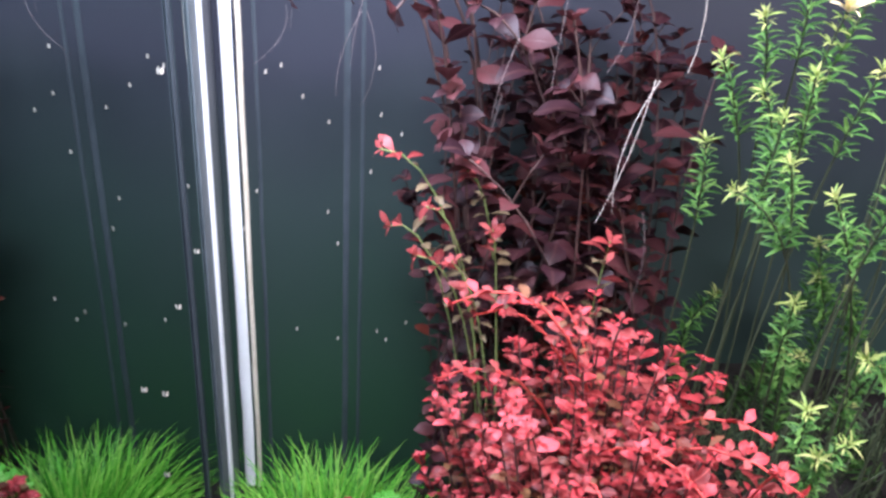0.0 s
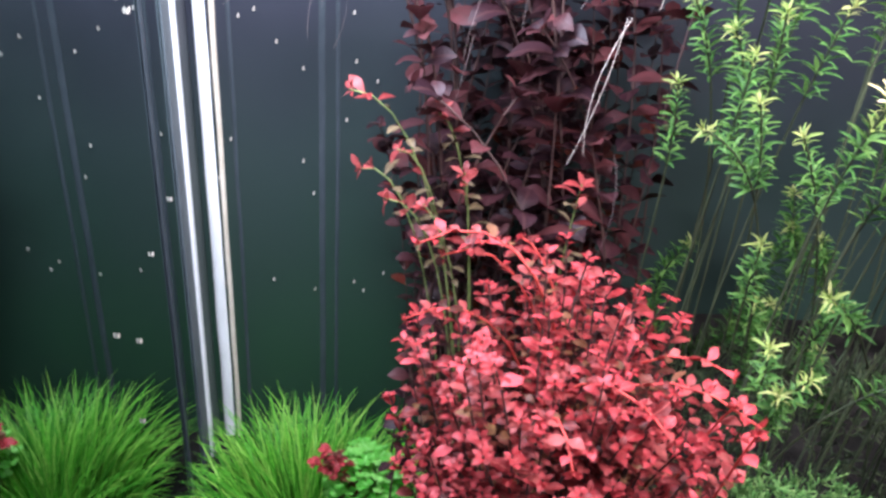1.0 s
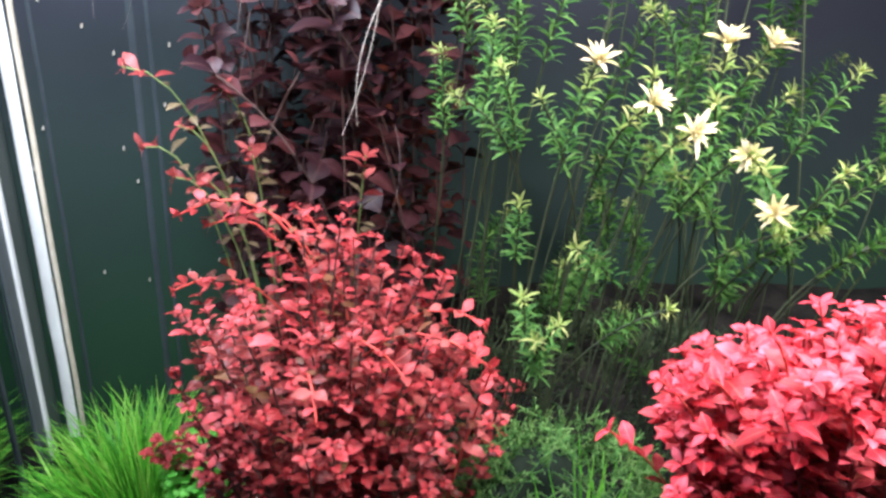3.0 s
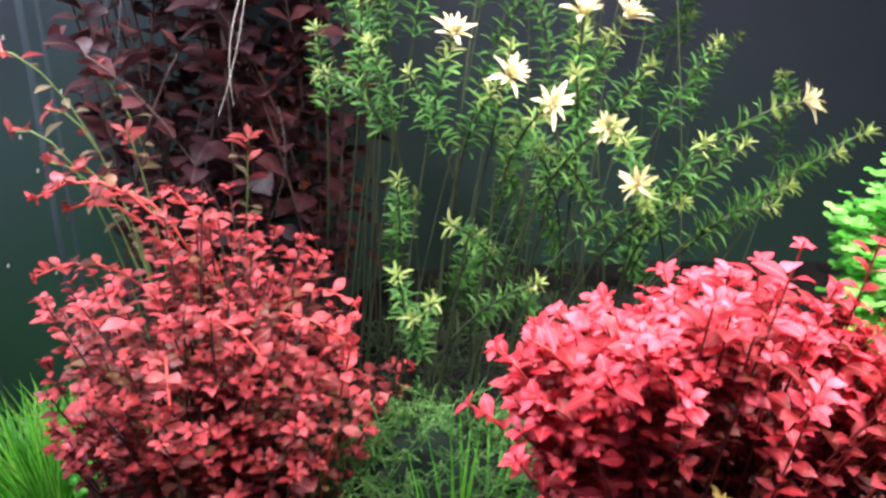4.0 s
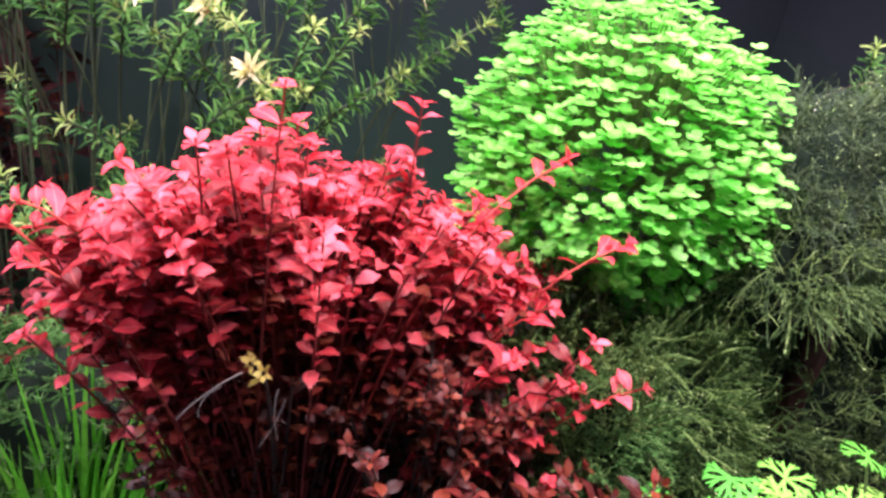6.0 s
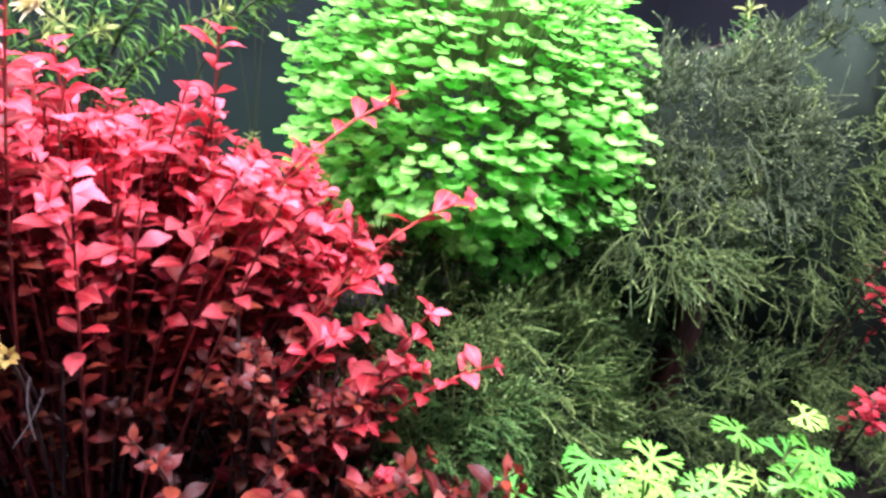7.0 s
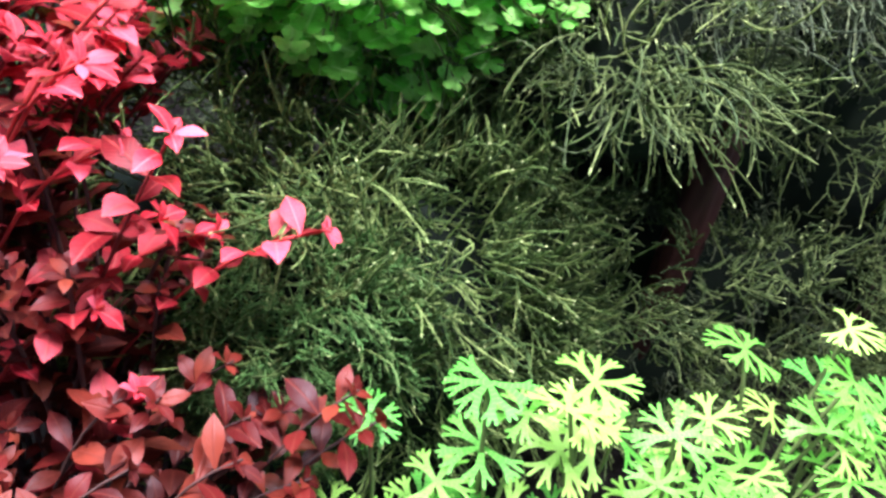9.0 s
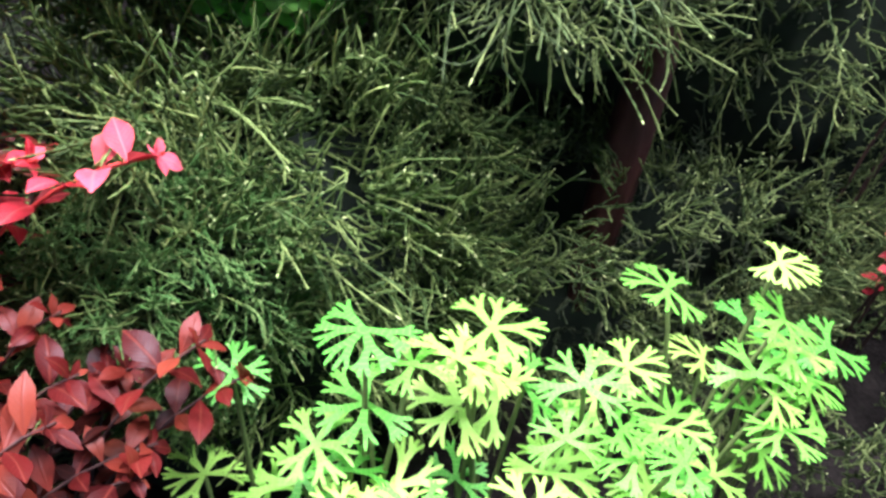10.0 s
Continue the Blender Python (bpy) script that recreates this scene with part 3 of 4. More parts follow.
leafy_bush("purple_stem_plant", "tall dark purple-brown broad-leaved plant against the back glass", "aquarium plant", tips, (PURPLE, PURPLE, PURPLE), 0.05, 0.62, STEM_DARK, 0.03, 300, 0.15, 0.002, seed=15, limit=18, level=0.6, tumble=0.7)
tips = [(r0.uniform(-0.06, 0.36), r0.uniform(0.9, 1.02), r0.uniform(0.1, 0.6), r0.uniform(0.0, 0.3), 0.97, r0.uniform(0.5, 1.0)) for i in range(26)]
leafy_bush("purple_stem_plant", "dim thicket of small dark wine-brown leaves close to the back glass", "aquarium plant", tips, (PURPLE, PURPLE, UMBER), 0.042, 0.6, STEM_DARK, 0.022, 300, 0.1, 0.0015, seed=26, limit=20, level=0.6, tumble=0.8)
leafy_bush("purple_stem_plant", "dark wine-red broad leaves trailing just under the surface", "aquarium plant",
           [(-0.2, 0.89, 0.475, 0.08, 0.93, 1.35), (-0.13, 0.88, 0.48, 0.08, 0.93, 1.3), (-0.07, 0.84, 0.465, 0.08, 0.9, 1.25), (-0.03, 0.82, 0.47, 0.08, 0.9, 1.2)], (PURPLE, PURPLE, PURPLE), 0.055, 0.6, STEM_DARK, 0.03, 300, 0.5, 0.003, seed=25, limit=3, level=0.5)
tips = [(-0.07, 0.71, 0.345, 0.1, 0.76, 1.0), (0.02, 0.72, 0.325, 0.1, 0.78, 0.95), (-0.06, 0.71, 0.262, 0.08, 0.74, 1.05), (-0.03, 0.7, 0.235, 0.08, 0.74, 1.0), (0.05, 0.7, 0.27, 0.1, 0.75, 0.9), (0.17, 0.69, 0.27, 0.16, 0.72), (-0.02, 0.7, 0.29, 0.09, 0.75, 1.0), (0.01, 0.68, 0.24, 0.08, 0.72, 0.9)]
leafy_bush("olive_stem_plant", "leggy stems with faded olive leaves and reddish tips", "aquarium plant", tips, (MAROON, MAROON, OLIVE), 0.036, 0.4, STEM_GREEN, 0.014, 300, 0.5, 0.0016, seed=16, limit=7)


# ---- green stem plants with pale stars ----
NARROW = [leaf_shape(0.19, 4, 0.1, 0.05, 0.85), leaf_shape(0.17, 4, 0.08, 0.18, 0.8), leaf_shape(0.21, 4, 0.12, -0.12, 0.9)]


def green_stem(tip, base, star, seed, leaf_len=0.019, reach=0.16, lead=(0.0, -0.3, 1.0)):
    """One stem with whorls of narrow leaves; star: 0 green crown, 1 cream crown; lead: the way its end points."""
    r = random.Random(seed)
    base = np.array((base[0], base[1], soil_height(base[0], base[1]) - 0.005))
    tip = np.array(tip)
    root = new("green_stem_plant")
    root.location = base
    tagged(root, "green narrow-leaved stem plant with a cream star-shaped crown" if star > 0.5 else "green narrow-leaved stem plant with leaves in whorls",
           "aquarium plant", "green stem plants at the back")
    lead = np.array(lead, float) / np.linalg.norm(lead)
    k = np.linspace(0, 1, 20)[:, None]
    c1, c2 = base + np.array((0, 0, 0.45 * (tip[2] - base[2]))), tip - lead * 0.12
    pts = (1 - k) ** 3 * base + 3 * k * (1 - k) ** 2 * c1 + 3 * k * k * (1 - k) * c2 + k ** 3 * tip
    t0 = tube(pts - base, 0.0011, 0.0011, 5)
    part("stem", mesh_of("stem", t0[0], t0[1], [STEM_SHADED]), root)
    seg = np.linalg.norm(np.diff(pts, axis=0), axis=1)
    length, cum = seg.sum(), np.concatenate(([0], np.cumsum(seg)))
    b = Batch()
    s, k = length - 0.006, 0
    while s > max(length * 0.2, length - reach):
        p = np.array([np.interp(s, cum, pts[:, i]) for i in range(3)])
        q = np.array([np.interp(min(s + 0.006, length), cum, pts[:, i]) for i in range(3)])
        m = frame_of(q - p)
        n = r.choice((5, 6, 6, 7))
        tw = r.uniform(0, 6.28)
        for a in range(n):
            an = tw + 6.283 * a / n + r.uniform(-0.25, 0.25)
            out = m[:, 0] * math.cos(an) + m[:, 2] * math.sin(an) + m[:, 1] * r.uniform(0.1, 0.6)
            b.add(r.choice(NARROW), frame_of(out, m[:, 1], r.uniform(-0.4, 0.4)), p - base, leaf_len * min(0.6 + 0.13 * k, 1) * r.uniform(0.75, 1.1), 1 if k < (3 if star else 1) else 0)
        s -= 0.0095 * r.uniform(0.8, 1.2)
        k += 1
    part("foliage", b.mesh("foliage", [GREEN, SPROUT]), root, kind="stuff")
    m = frame_of(pts[-1] - pts[-2])
    n = 24 if star > 0.5 else 9
    for a in range(n):
        an = a * 2.39996 + r.uniform(-0.2, 0.2)
        lift = (0.2 if star > 0.5 else -0.05) + 2.0 * a / n
        out = m[:, 0] * math.cos(an) + m[:, 2] * math.sin(an) + m[:, 1] * lift
        sh = r.randrange(3)
        key = (sh, star > 0.5)
        if key not in crown_meshes:
            crown_meshes[key] = mesh_of("crown_leaf", *NARROW[sh][:2], [CREAM if star > 0.5 else SPROUT], NARROW[sh][2])
        wide = 1.2 if star > 0.5 else 1.0
        rot = frame_of(out, m[:, 1], r.uniform(-0.3, 0.3))
        ob = part("crown_leaf", crown_meshes[key], root, "pale cream leaf" if star > 0.5 else "")
        sz = (0.0225 if star > 0.5 else 0.0165) * (1 - 0.35 * a / n) * r.uniform(0.75, 1.1)
        ob.matrix_basis = mat4(rot, tip - base, sz) @ Matrix.Diagonal((wide, 1, 1, 1))
    return root


crown_meshes = {}
# tip, way its end points, star
SHOOTS = [((0.338, 0.506, 0.415), (0.1, -0.4, 0.9), 1), ((0.378, 0.484, 0.391), (0.3, -0.6, 0.6), 1), ((0.412, 0.474, 0.372), (0.2, -0.7, 0.5), 1), ((0.466, 0.473, 0.355), (-0.7, -0.4, 0.35), 1),
          ((0.438, 0.5, 0.436), (-0.2, -0.3, 0.9), 1), ((0.473, 0.5, 0.436), (0.3, -0.3, 0.9), 1), ((0.614, 0.455, 0.388), (0.85, -0.3, 0.3), 1), ((0.384, 0.5, 0.408), (0.0, -0.3, 1.0), 0),
          ((0.282, 0.586, 0.390), (-0.4, -0.3, 0.8), 0), ((0.242, 0.584, 0.365), (-0.9, -0.2, 0.35), 0), ((0.315, 0.565, 0.37), (-0.5, -0.2, 0.7), 0), ((0.495, 0.464, 0.31), (-0.6, -0.4, 0.5), 1),
          ((0.46, 0.47, 0.359), (0.4, -0.5, 0.6), 0), ((0.239, 0.669, 0.383), (-0.2, -0.2, 0.9), 0), ((0.274, 0.6, 0.425), (-0.1, -0.3, 0.9), 0), ((0.301, 0.6, 0.511), (0.1, -0.3, 0.9), 1),
          ((0.593, 0.428, 0.309), (0.9, -0.3, 0.3), 0), ((0.604, 0.43, 0.325), (0.8, -0.2, 0.45), 0), ((0.54, 0.46, 0.349), (0.3, -0.3, 0.8), 0), ((0.576, 0.46, 0.349), (0.5, -0.3, 0.7), 0),
          ((0.684, 0.46, 0.361), (0.8, -0.2, 0.5), 0), ((0.66, 0.455, 0.345), (0.8, -0.2, 0.4), 0), ((0.554, 0.5, 0.42), (0.4, -0.2, 0.9), 0), ((0.428, 0.512, 0.325), (-0.85, -0.2, 0.45), 0),
          ((0.312, 0.576, 0.267), (-0.1, -0.3, 0.9), 0), ((0.354, 0.52, 0.249), (-0.75, -0.4, 0.5), 0), ((0.414, 0.45, 0.228), (0.75, -0.3, 0.5), 0), ((0.386, 0.553, 0.22), (0.1, -0.3, 0.9), 0),
          ((0.305, 0.5, 0.209), (-0.3, -0.3, 0.9), 0), ((0.334, 0.48, 0.193), (0.2, -0.4, 0.8), 0), ((0.32, 0.49, 0.17), (-0.2, -0.4, 0.8), 0),
          ((0.5, 0.46, 0.295), (0.8, -0.3, 0.4), 0), ((0.53, 0.455, 0.3), (0.7, -0.3, 0.5), 0),
          ((0.4, 0.51, 0.345), (-0.6, -0.3, 0.5), 0), ((0.44, 0.5, 0.39), (-0.3, -0.3, 0.8), 0),
          ((0.5, 0.5, 0.4), (0.4, -0.3, 0.8), 0), ((0.29, 0.6, 0.46), (-0.2, -0.3, 0.9), 0), ((0.235, 0.66, 0.46), (-0.5, -0.2, 0.7), 0), ((0.255, 0.64, 0.5), (-0.4, -0.3, 0.8), 0), ((0.265, 0.63, 0.44), (-0.5, -0.3, 0.6), 0), ((0.32, 0.6, 0.53), (0.2, -0.3, 0.9), 0), ((0.28, 0.63, 0.54), (-0.3, -0.3, 0.8), 0), ((0.33, 0.58, 0.47), (0.1, -0.3, 0.9), 0)]
for i, (tp, way, star) in enumerate(SHOOTS):
    green_stem(tp, (tp[0] - way[0] * 0.12 + around(0.04), tp[1] + 0.05 + around(0.02)), star, 100 + i, reach=0.07 if tp[2] < 0.3 else 0.085, lead=way)
for i in range(18):
    x, y = rng.uniform(0.32, 0.58), rng.uniform(0.58, 0.74)
    way = (around(0.8), -0.2, rng.uniform(0.3, 1.0))
    green_stem((x, y, rng.uniform(0.43, 0.6)), (x + around(0.12), y + around(0.06)), 0, 300 + i, reach=0.12, lead=way)
for i in range(8):
    x, y = rng.uniform(0.33, 0.8), rng.uniform(0.76, 0.95)
    green_stem((x, y, rng.uniform(0.02, 0.25)), (x + around(0.1), y + around(0.05)), 0, 330 + i, 0.028, reach=0.3, lead=(around(0.6), -0.2, 0.8))
for i in range(7):
    x, y = rng.uniform(0.6, 0.92), rng.uniform(0.82, 0.98)
    green_stem((x, y, rng.uniform(0.3, 0.48)), (x + around(0.1), y + around(0.05)), 0, 360 + i, 0.024, reach=0.14, lead=(around(0.9), -0.2, 0.5))
for i, tp in enumerate(((1.18, 0.42, 0.36), (1.22, 0.4, 0.33), (1.27, 0.4, 0.345), (1.12, 0.44, 0.37))):
    green_stem(tp, (tp[0] + 0.06, tp[1] + 0.06), 0, 350 + i, reach=0.07, lead=(-0.5, -0.4, 0.7))


# ---- bright round-leaved cushion ----
def clover_shape():
    v, f, u = [(0, 0, 0)], [], [(0.5, 0.5)]
    n = 42
    for i in range(n):
        a = 2 * math.pi * i / n
        lobe = abs(math.cos(1.5 * a))
        c3 = abs((a * 3 / (2 * math.pi) + 0.5) % 1.0 - 0.5)
        r = 0.5 * (0.34 + 0.66 * lobe ** 0.45) * (1 - 0.16 * math.exp(-(c3 / 0.07) ** 2))
        v.append((r * math.sin(a), r * math.cos(a), 0.12 * r + 0.05 * math.cos(3 * a)))
        u.append((0.5 + 0.5 * math.sin(a), 0.5 + 0.5 * math.cos(a)))
    for i in range(n):
        f.append((0, 1 + i, 1 + (i + 1) % n))
    return np.array(v), np.array(f), np.array(u)


CLOVER = clover_shape()


def clover_cushion(label, centre, radii, count, size, whole, seed, low=-0.45):
    r = random.Random(seed)
    root = new("clover_leaved_plant")
    o = np.array((centre[0], centre[1], soil_height(centre[0], centre[1])))
    root.location = o
    tagged(root, label, "aquarium plant")
    c = np.array(centre)
    rest, stalks, leaves = Batch(), Batch(), []
    for i in range(count):
        h = low + (1 - low) * ((i + 0.5) / count)
        a = i * 2.39996 + r.uniform(-0.2, 0.2)
        k = math.sqrt(max(1 - h * h, 0))
        n = np.array((k * math.cos(a), k * math.sin(a), h))
        s = (1 + 0.16 * noise.noise(tuple(n * 2.4 + seed))) * r.choice((r.uniform(0.9, 1.08), r.uniform(0.9, 1.08), r.uniform(0.68, 0.95)))
        p = c + n * np.array(radii) * s
        nn = n * (0.08 + 0.55 * max(0.1 - h, 0)) + np.array((0, 0, 1.0)) + np.array([r.uniform(-0.2, 0.2) for _ in range(3)])
        nn /= np.linalg.norm(nn)
        d = np.cross(nn, (r.uniform(-1, 1), r.uniform(-1, 1), r.uniform(-1, 1)))
        leaves.append((p, frame_of(d, nn), size * r.uniform(0.7, 1.2)))
        if r.random() < 0.5:
            q = c + (p - c) * 0.55 - np.array((0, 0, 0.02))
            stalks.add(tube(bend(q - o, (p + q) / 2 - o + np.array((0, 0, 0.012)), p - o, 5), 0.0007, 0.0006, 3))
    leaves.sort(key=lambda q: q[0][1] - 0.5 * q[0][2])
    me = mesh_of("leaf", CLOVER[0], CLOVER[1], [LIME], CLOVER[2])
    for i, (p, rot, sz) in enumerate(leaves):
        if i < whole:
            part("leaf", me, root).matrix_basis = mat4(rot, p - o, sz)
        else:
            rest.add(CLOVER, rot, p - o, sz)
    if rest.n:
        part("foliage", rest.mesh("foliage", [LIME]), root, kind="stuff")
    for i in range(9):
        a = i * 0.7
        foot = np.array((0.03 * math.cos(a), 0.03 * math.sin(a), -0.01))
        stalks.add(tube(bend(foot, foot + np.array((0, 0, 0.1)), c - o + np.array((0.05 * math.cos(a), 0.04 * math.sin(a), 0)), 6), 0.0015, 0.001, 4))
    part("stem_tangle", stalks.mesh("stem_tangle", [STEM_GREEN]), root, kind="stuff")
    return root


clover_cushion("bright lime-green cushion of small three-lobed leaves", (0.778, 0.36, 0.283), (0.132, 0.115, 0.12), 3000, 0.0152, 300, 21, -0.85)
clover_cushion("small lime-green patch of three-lobed leaves beside the grass", (-0.05, 0.83, -0.3), (0.06, 0.05, 0.075), 130, 0.022, 130, 22, -0.3)
leafy_bush("red_stem_shoots", "small dull red shoot in front of the grass", "aquarium plant", [(-0.11, 0.81, -0.215, -0.05, 0.84, 0.9), (-0.13, 0.81, -0.24, -0.06, 0.84, 0.9), (-0.09, 0.8, -0.225, -0.05, 0.84, 0.9), (-0.1, 0.8, -0.25, -0.06, 0.84, 0.9)], (CRIMSON, WINE, WINE), 0.03, 0.55, STEM_RED, 0.014, 300, 0.2, seed=18)


# ---- grass ----
BLADE_FACES = np.array([(2 * j, 2 * j + 1, 2 * j + 3, 2 * j + 2) for j in range(5)])


def grass_clump(label, centre, spread, count, length, width, seed, lean=0.5, mat=GRASS):
    r = random.Random(seed)
    root_z = soil_height(*centre)
    o = np.array((centre[0], centre[1], root_z))
    b = Batch()
    for i in range(count):
        a, q = r.uniform(0, 6.283), math.sqrt(r.random())
        x, y = centre[0] + spread[0] * q * math.cos(a), centre[1] + spread[1] * q * math.sin(a)
        if x < LEFT_X + 0.02:
            continue
        L = length * r.uniform(0.6, 1.1) * (1 - 0.3 * q * q)
        le = lean * (0.25 + q) * r.uniform(0.3, 1.2)
        da = a + r.uniform(-0.9, 0.9)
        dx, dy = math.cos(da) * le, math.sin(da) * le
        z = soil_height(x, y)
        p0, p1 = np.array((x, y, z)), np.array((x + dx * L * 0.25, y + dy * L * 0.25, z + L * 0.65))
        p2 = np.array((max(x + dx * L, LEFT_X + 0.01), y + dy * L, z + L * (1.0 - 0.28 * le)))
        pts = bend(p0, p1, p2, 6) - o
        wv = np.array((math.cos(da + 1.57 + r.uniform(-0.8, 0.8)), math.sin(da + 1.57), 0)) * width * 0.5 * r.uniform(0.7, 1.2)
        v, u = [], []
        for j, p in enumerate(pts):
            k = 1 - (j / 5) ** 2.2 * 0.93
            v += [p - wv * k, p + wv * k]
            u += [(0.15, j / 5), (0.4, j / 5)]
        b.add((np.array(v), BLADE_FACES, np.array(u)))
    ob = new("grass_clump", b.mesh("grass_clump", [mat]))
    ob.location = o
    return tagged(ob, label, "grass", kind="stuff")


grass_clump("fresh green fine-bladed aquatic grass in a dense tuft", (-0.15, 0.84), (0.12, 0.15), 1500, 0.19, 0.0042, 31, 0.95)
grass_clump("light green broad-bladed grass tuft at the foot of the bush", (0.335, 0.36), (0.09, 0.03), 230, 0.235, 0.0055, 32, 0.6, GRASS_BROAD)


# ---- mossy rocks ----
def rock(label, centre, radii, seed, mat=ROCK, name="rock"):
    bm = bmesh.new()
    bmesh.ops.create_icosphere(bm, subdivisions=4, radius=1.0)
    for v in bm.verts:
        n = v.co.normalized()
        k = 1 + 0.22 * noise.noise(n * 1.7 + Vector((seed, 0, 0))) + 0.1 * noise.noise(n * 4.3 + Vector((0, seed, 0)))
        v.co = Vector((n.x * radii[0], n.y * radii[1], n.z * radii[2])) * k
    me = bpy.data.meshes.new(name)
    bm.to_mesh(me)
    bm.free()
    me.materials.append(mat)
    me.polygons.foreach_set("use_smooth", np.full(len(me.polygons), True))
    ob = new(name, me)
    ob.location = centre
    return tagged(ob, label, "rock")


def moss_patch(label, centre, radii, count, length, thick, seed, mats, hang=0.5, low=-0.4, front=True, tipped=0.4, rings=13, twigs=True):
    """Fronds that spring from an uneven mound and arch over under their weight."""
    r = random.Random(seed)
    b = Batch()
    c = np.array(centre)
    per = 7
    for i in range(count // per):
        while True:
            h, a = r.uniform(low, 1), r.uniform(0, 6.283)
            if not front or math.sin(a) < 0.45 or h > 0.5:
                break
        k = math.sqrt(1 - h * h)
        n = np.array((k * math.cos(a), k * math.sin(a), h))
        s = 0.9 + 0.25 * noise.noise(tuple(n * 2.1 + seed)) + r.uniform(-0.12, 0.05)
        flow = np.array(noise.noise_vector(Vector((n * 2.6 + seed).tolist())))
        tuft = n * 0.7 + 1.3 * flow + np.array([r.uniform(-0.7, 0.7), r.uniform(-0.5, 0.2), r.uniform(-0.6, 0.6)])
        for q in range(per):
            p = n * np.array(radii) * s + np.array([r.uniform(-0.25, 0.25) * length for _ in range(3)])
            d = tuft + np.array([r.uniform(-0.9, 0.9) for _ in range(3)])
            d /= np.linalg.norm(d)
            L = length * (0.45 + 0.95 * r.random() ** 1.6)
            arch = np.array((r.uniform(-0.2, 0.2), r.uniform(-0.2, 0.1), 1.0)) * L
            sag = hang * r.uniform(0.2, 1.1)
            p1 = p + d * L * 0.5 - arch * 0.3 * sag + np.array([r.uniform(-0.42, 0.42) * L for _ in range(3)])
            p2 = p + d * L - arch * sag + arch * r.choice((0.0, 0.15, 0.4)) + np.array([r.uniform(-0.18, 0.18) * L for _ in range(3)])
            pts = bend(p, p1, p2, rings)
            b.add(tube(pts, thick, thick * 0.8, 3, 0.4), mat=0)
            for j in (() if not twigs else (3, 6) if r.random() < 0.5 else (5,)):
                e = pts[j] + (d + np.array([r.uniform(-0.9, 0.9) for _ in range(3)])) * L * r.uniform(0.2, 0.45)
                b.add(tube(bend(pts[j], (pts[j] + e) / 2 + np.array((0, 0, 0.0015)), e, 6), thick * 0.8, thick * 0.6, 3, 0.4), mat=0)
            if r.random() < tipped:
                e = pts[-1] + (pts[-1] - pts[-2]) * 0.45
                b.add(tube([pts[-1], (pts[-1] + e) / 2, e], thick * 0.85, thick * 0.4, 3), mat=1)
    ob = new("moss", b.mesh("moss", mats))
    ob.location = centre
    return tagged(ob, label, "moss", kind="stuff")


# Unseen rock cores, added inside the mounds so gaps between fronds stay dark
rock("dark rock buried under moss", (0.79, 0.29, 0.02), (0.14, 0.07, 0.13), 1.0)
rock("dark rock buried under moss", (0.93, 0.31, 0.21), (0.08, 0.055, 0.07), 2.0)
rock("dark rock buried under moss", (1.15, 0.36, 0.2), (0.12, 0.08, 0.2), 3.0)
rock("dark rock buried under moss", (1.05, 0.38, -0.04), (0.4, 0.1, 0.14), 6.0)
rock("dark rock buried under fine moss", (0.34, 0.46, -0.05), (0.09, 0.06, 0.1), 4.0)
moss_patch("olive-green arching moss fronds with pale tips over a rock", (0.79, 0.27, 0.055), (0.14, 0.08, 0.135), 3200, 0.028, 0.00065, 41, [MOSS, MOSS_TIP], 0.15)
moss_patch("fresh green fine moss on the side of a rock", (0.735, 0.232, 0.07), (0.065, 0.045, 0.085), 2600, 0.014, 0.0005, 42, [MOSS_FINE, MOSS_TIP], 0.25, tipped=0.15)
moss_patch("olive-green hanging moss fronds on a rock ledge", (0.905, 0.26, 0.22), (0.07, 0.055, 0.05), 520, 0.03, 0.00062, 43, [MOSS_MID, MOSS_TIP], 0.4)
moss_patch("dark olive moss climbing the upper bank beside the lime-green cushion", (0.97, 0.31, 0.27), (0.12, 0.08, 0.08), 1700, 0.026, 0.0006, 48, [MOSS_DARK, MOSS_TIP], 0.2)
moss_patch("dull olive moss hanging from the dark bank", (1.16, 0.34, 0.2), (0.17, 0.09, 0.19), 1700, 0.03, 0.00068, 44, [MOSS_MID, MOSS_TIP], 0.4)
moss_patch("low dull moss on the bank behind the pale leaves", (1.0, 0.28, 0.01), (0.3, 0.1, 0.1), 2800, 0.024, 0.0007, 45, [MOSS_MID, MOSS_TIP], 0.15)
moss_patch("dark green fine moss mound between the red bushes", (0.34, 0.45, -0.03), (0.12, 0.075, 0.14), 2600, 0.016, 0.0007, 46, [MOSS_FINE, MOSS_TIP], 0.3, tipped=0.1)
moss_patch("olive moss behind the red bush under the lime-green cushion", (0.73, 0.31, 0.1), (0.14, 0.07, 0.12), 2000, 0.028, 0.0008, 47, [MOSS, MOSS_TIP], 0.2)
moss_patch("dull moss creeping over the soil at the foot of the bank", (1.18, 0.21, -0.07), (0.17, 0.12, 0.07), 1500, 0.022, 0.0008, 50, [MOSS_MID, MOSS_TIP], 0.1, front=False)
rock("dark rock buried under moss", (1.33, 0.4, 0.06), (0.2, 0.12, 0.26), 9.0)
moss_patch("dull dark moss over the far end of the bank", (1.31, 0.38, 0.08), (0.21, 0.13, 0.26), 1400, 0.028, 0.0007, 49, [MOSS_MID, MOSS_TIP], 0.3)
rock("dark rock buried under moss", (1.0, 0.38, 0.2), (0.13, 0.07, 0.13), 8.0)
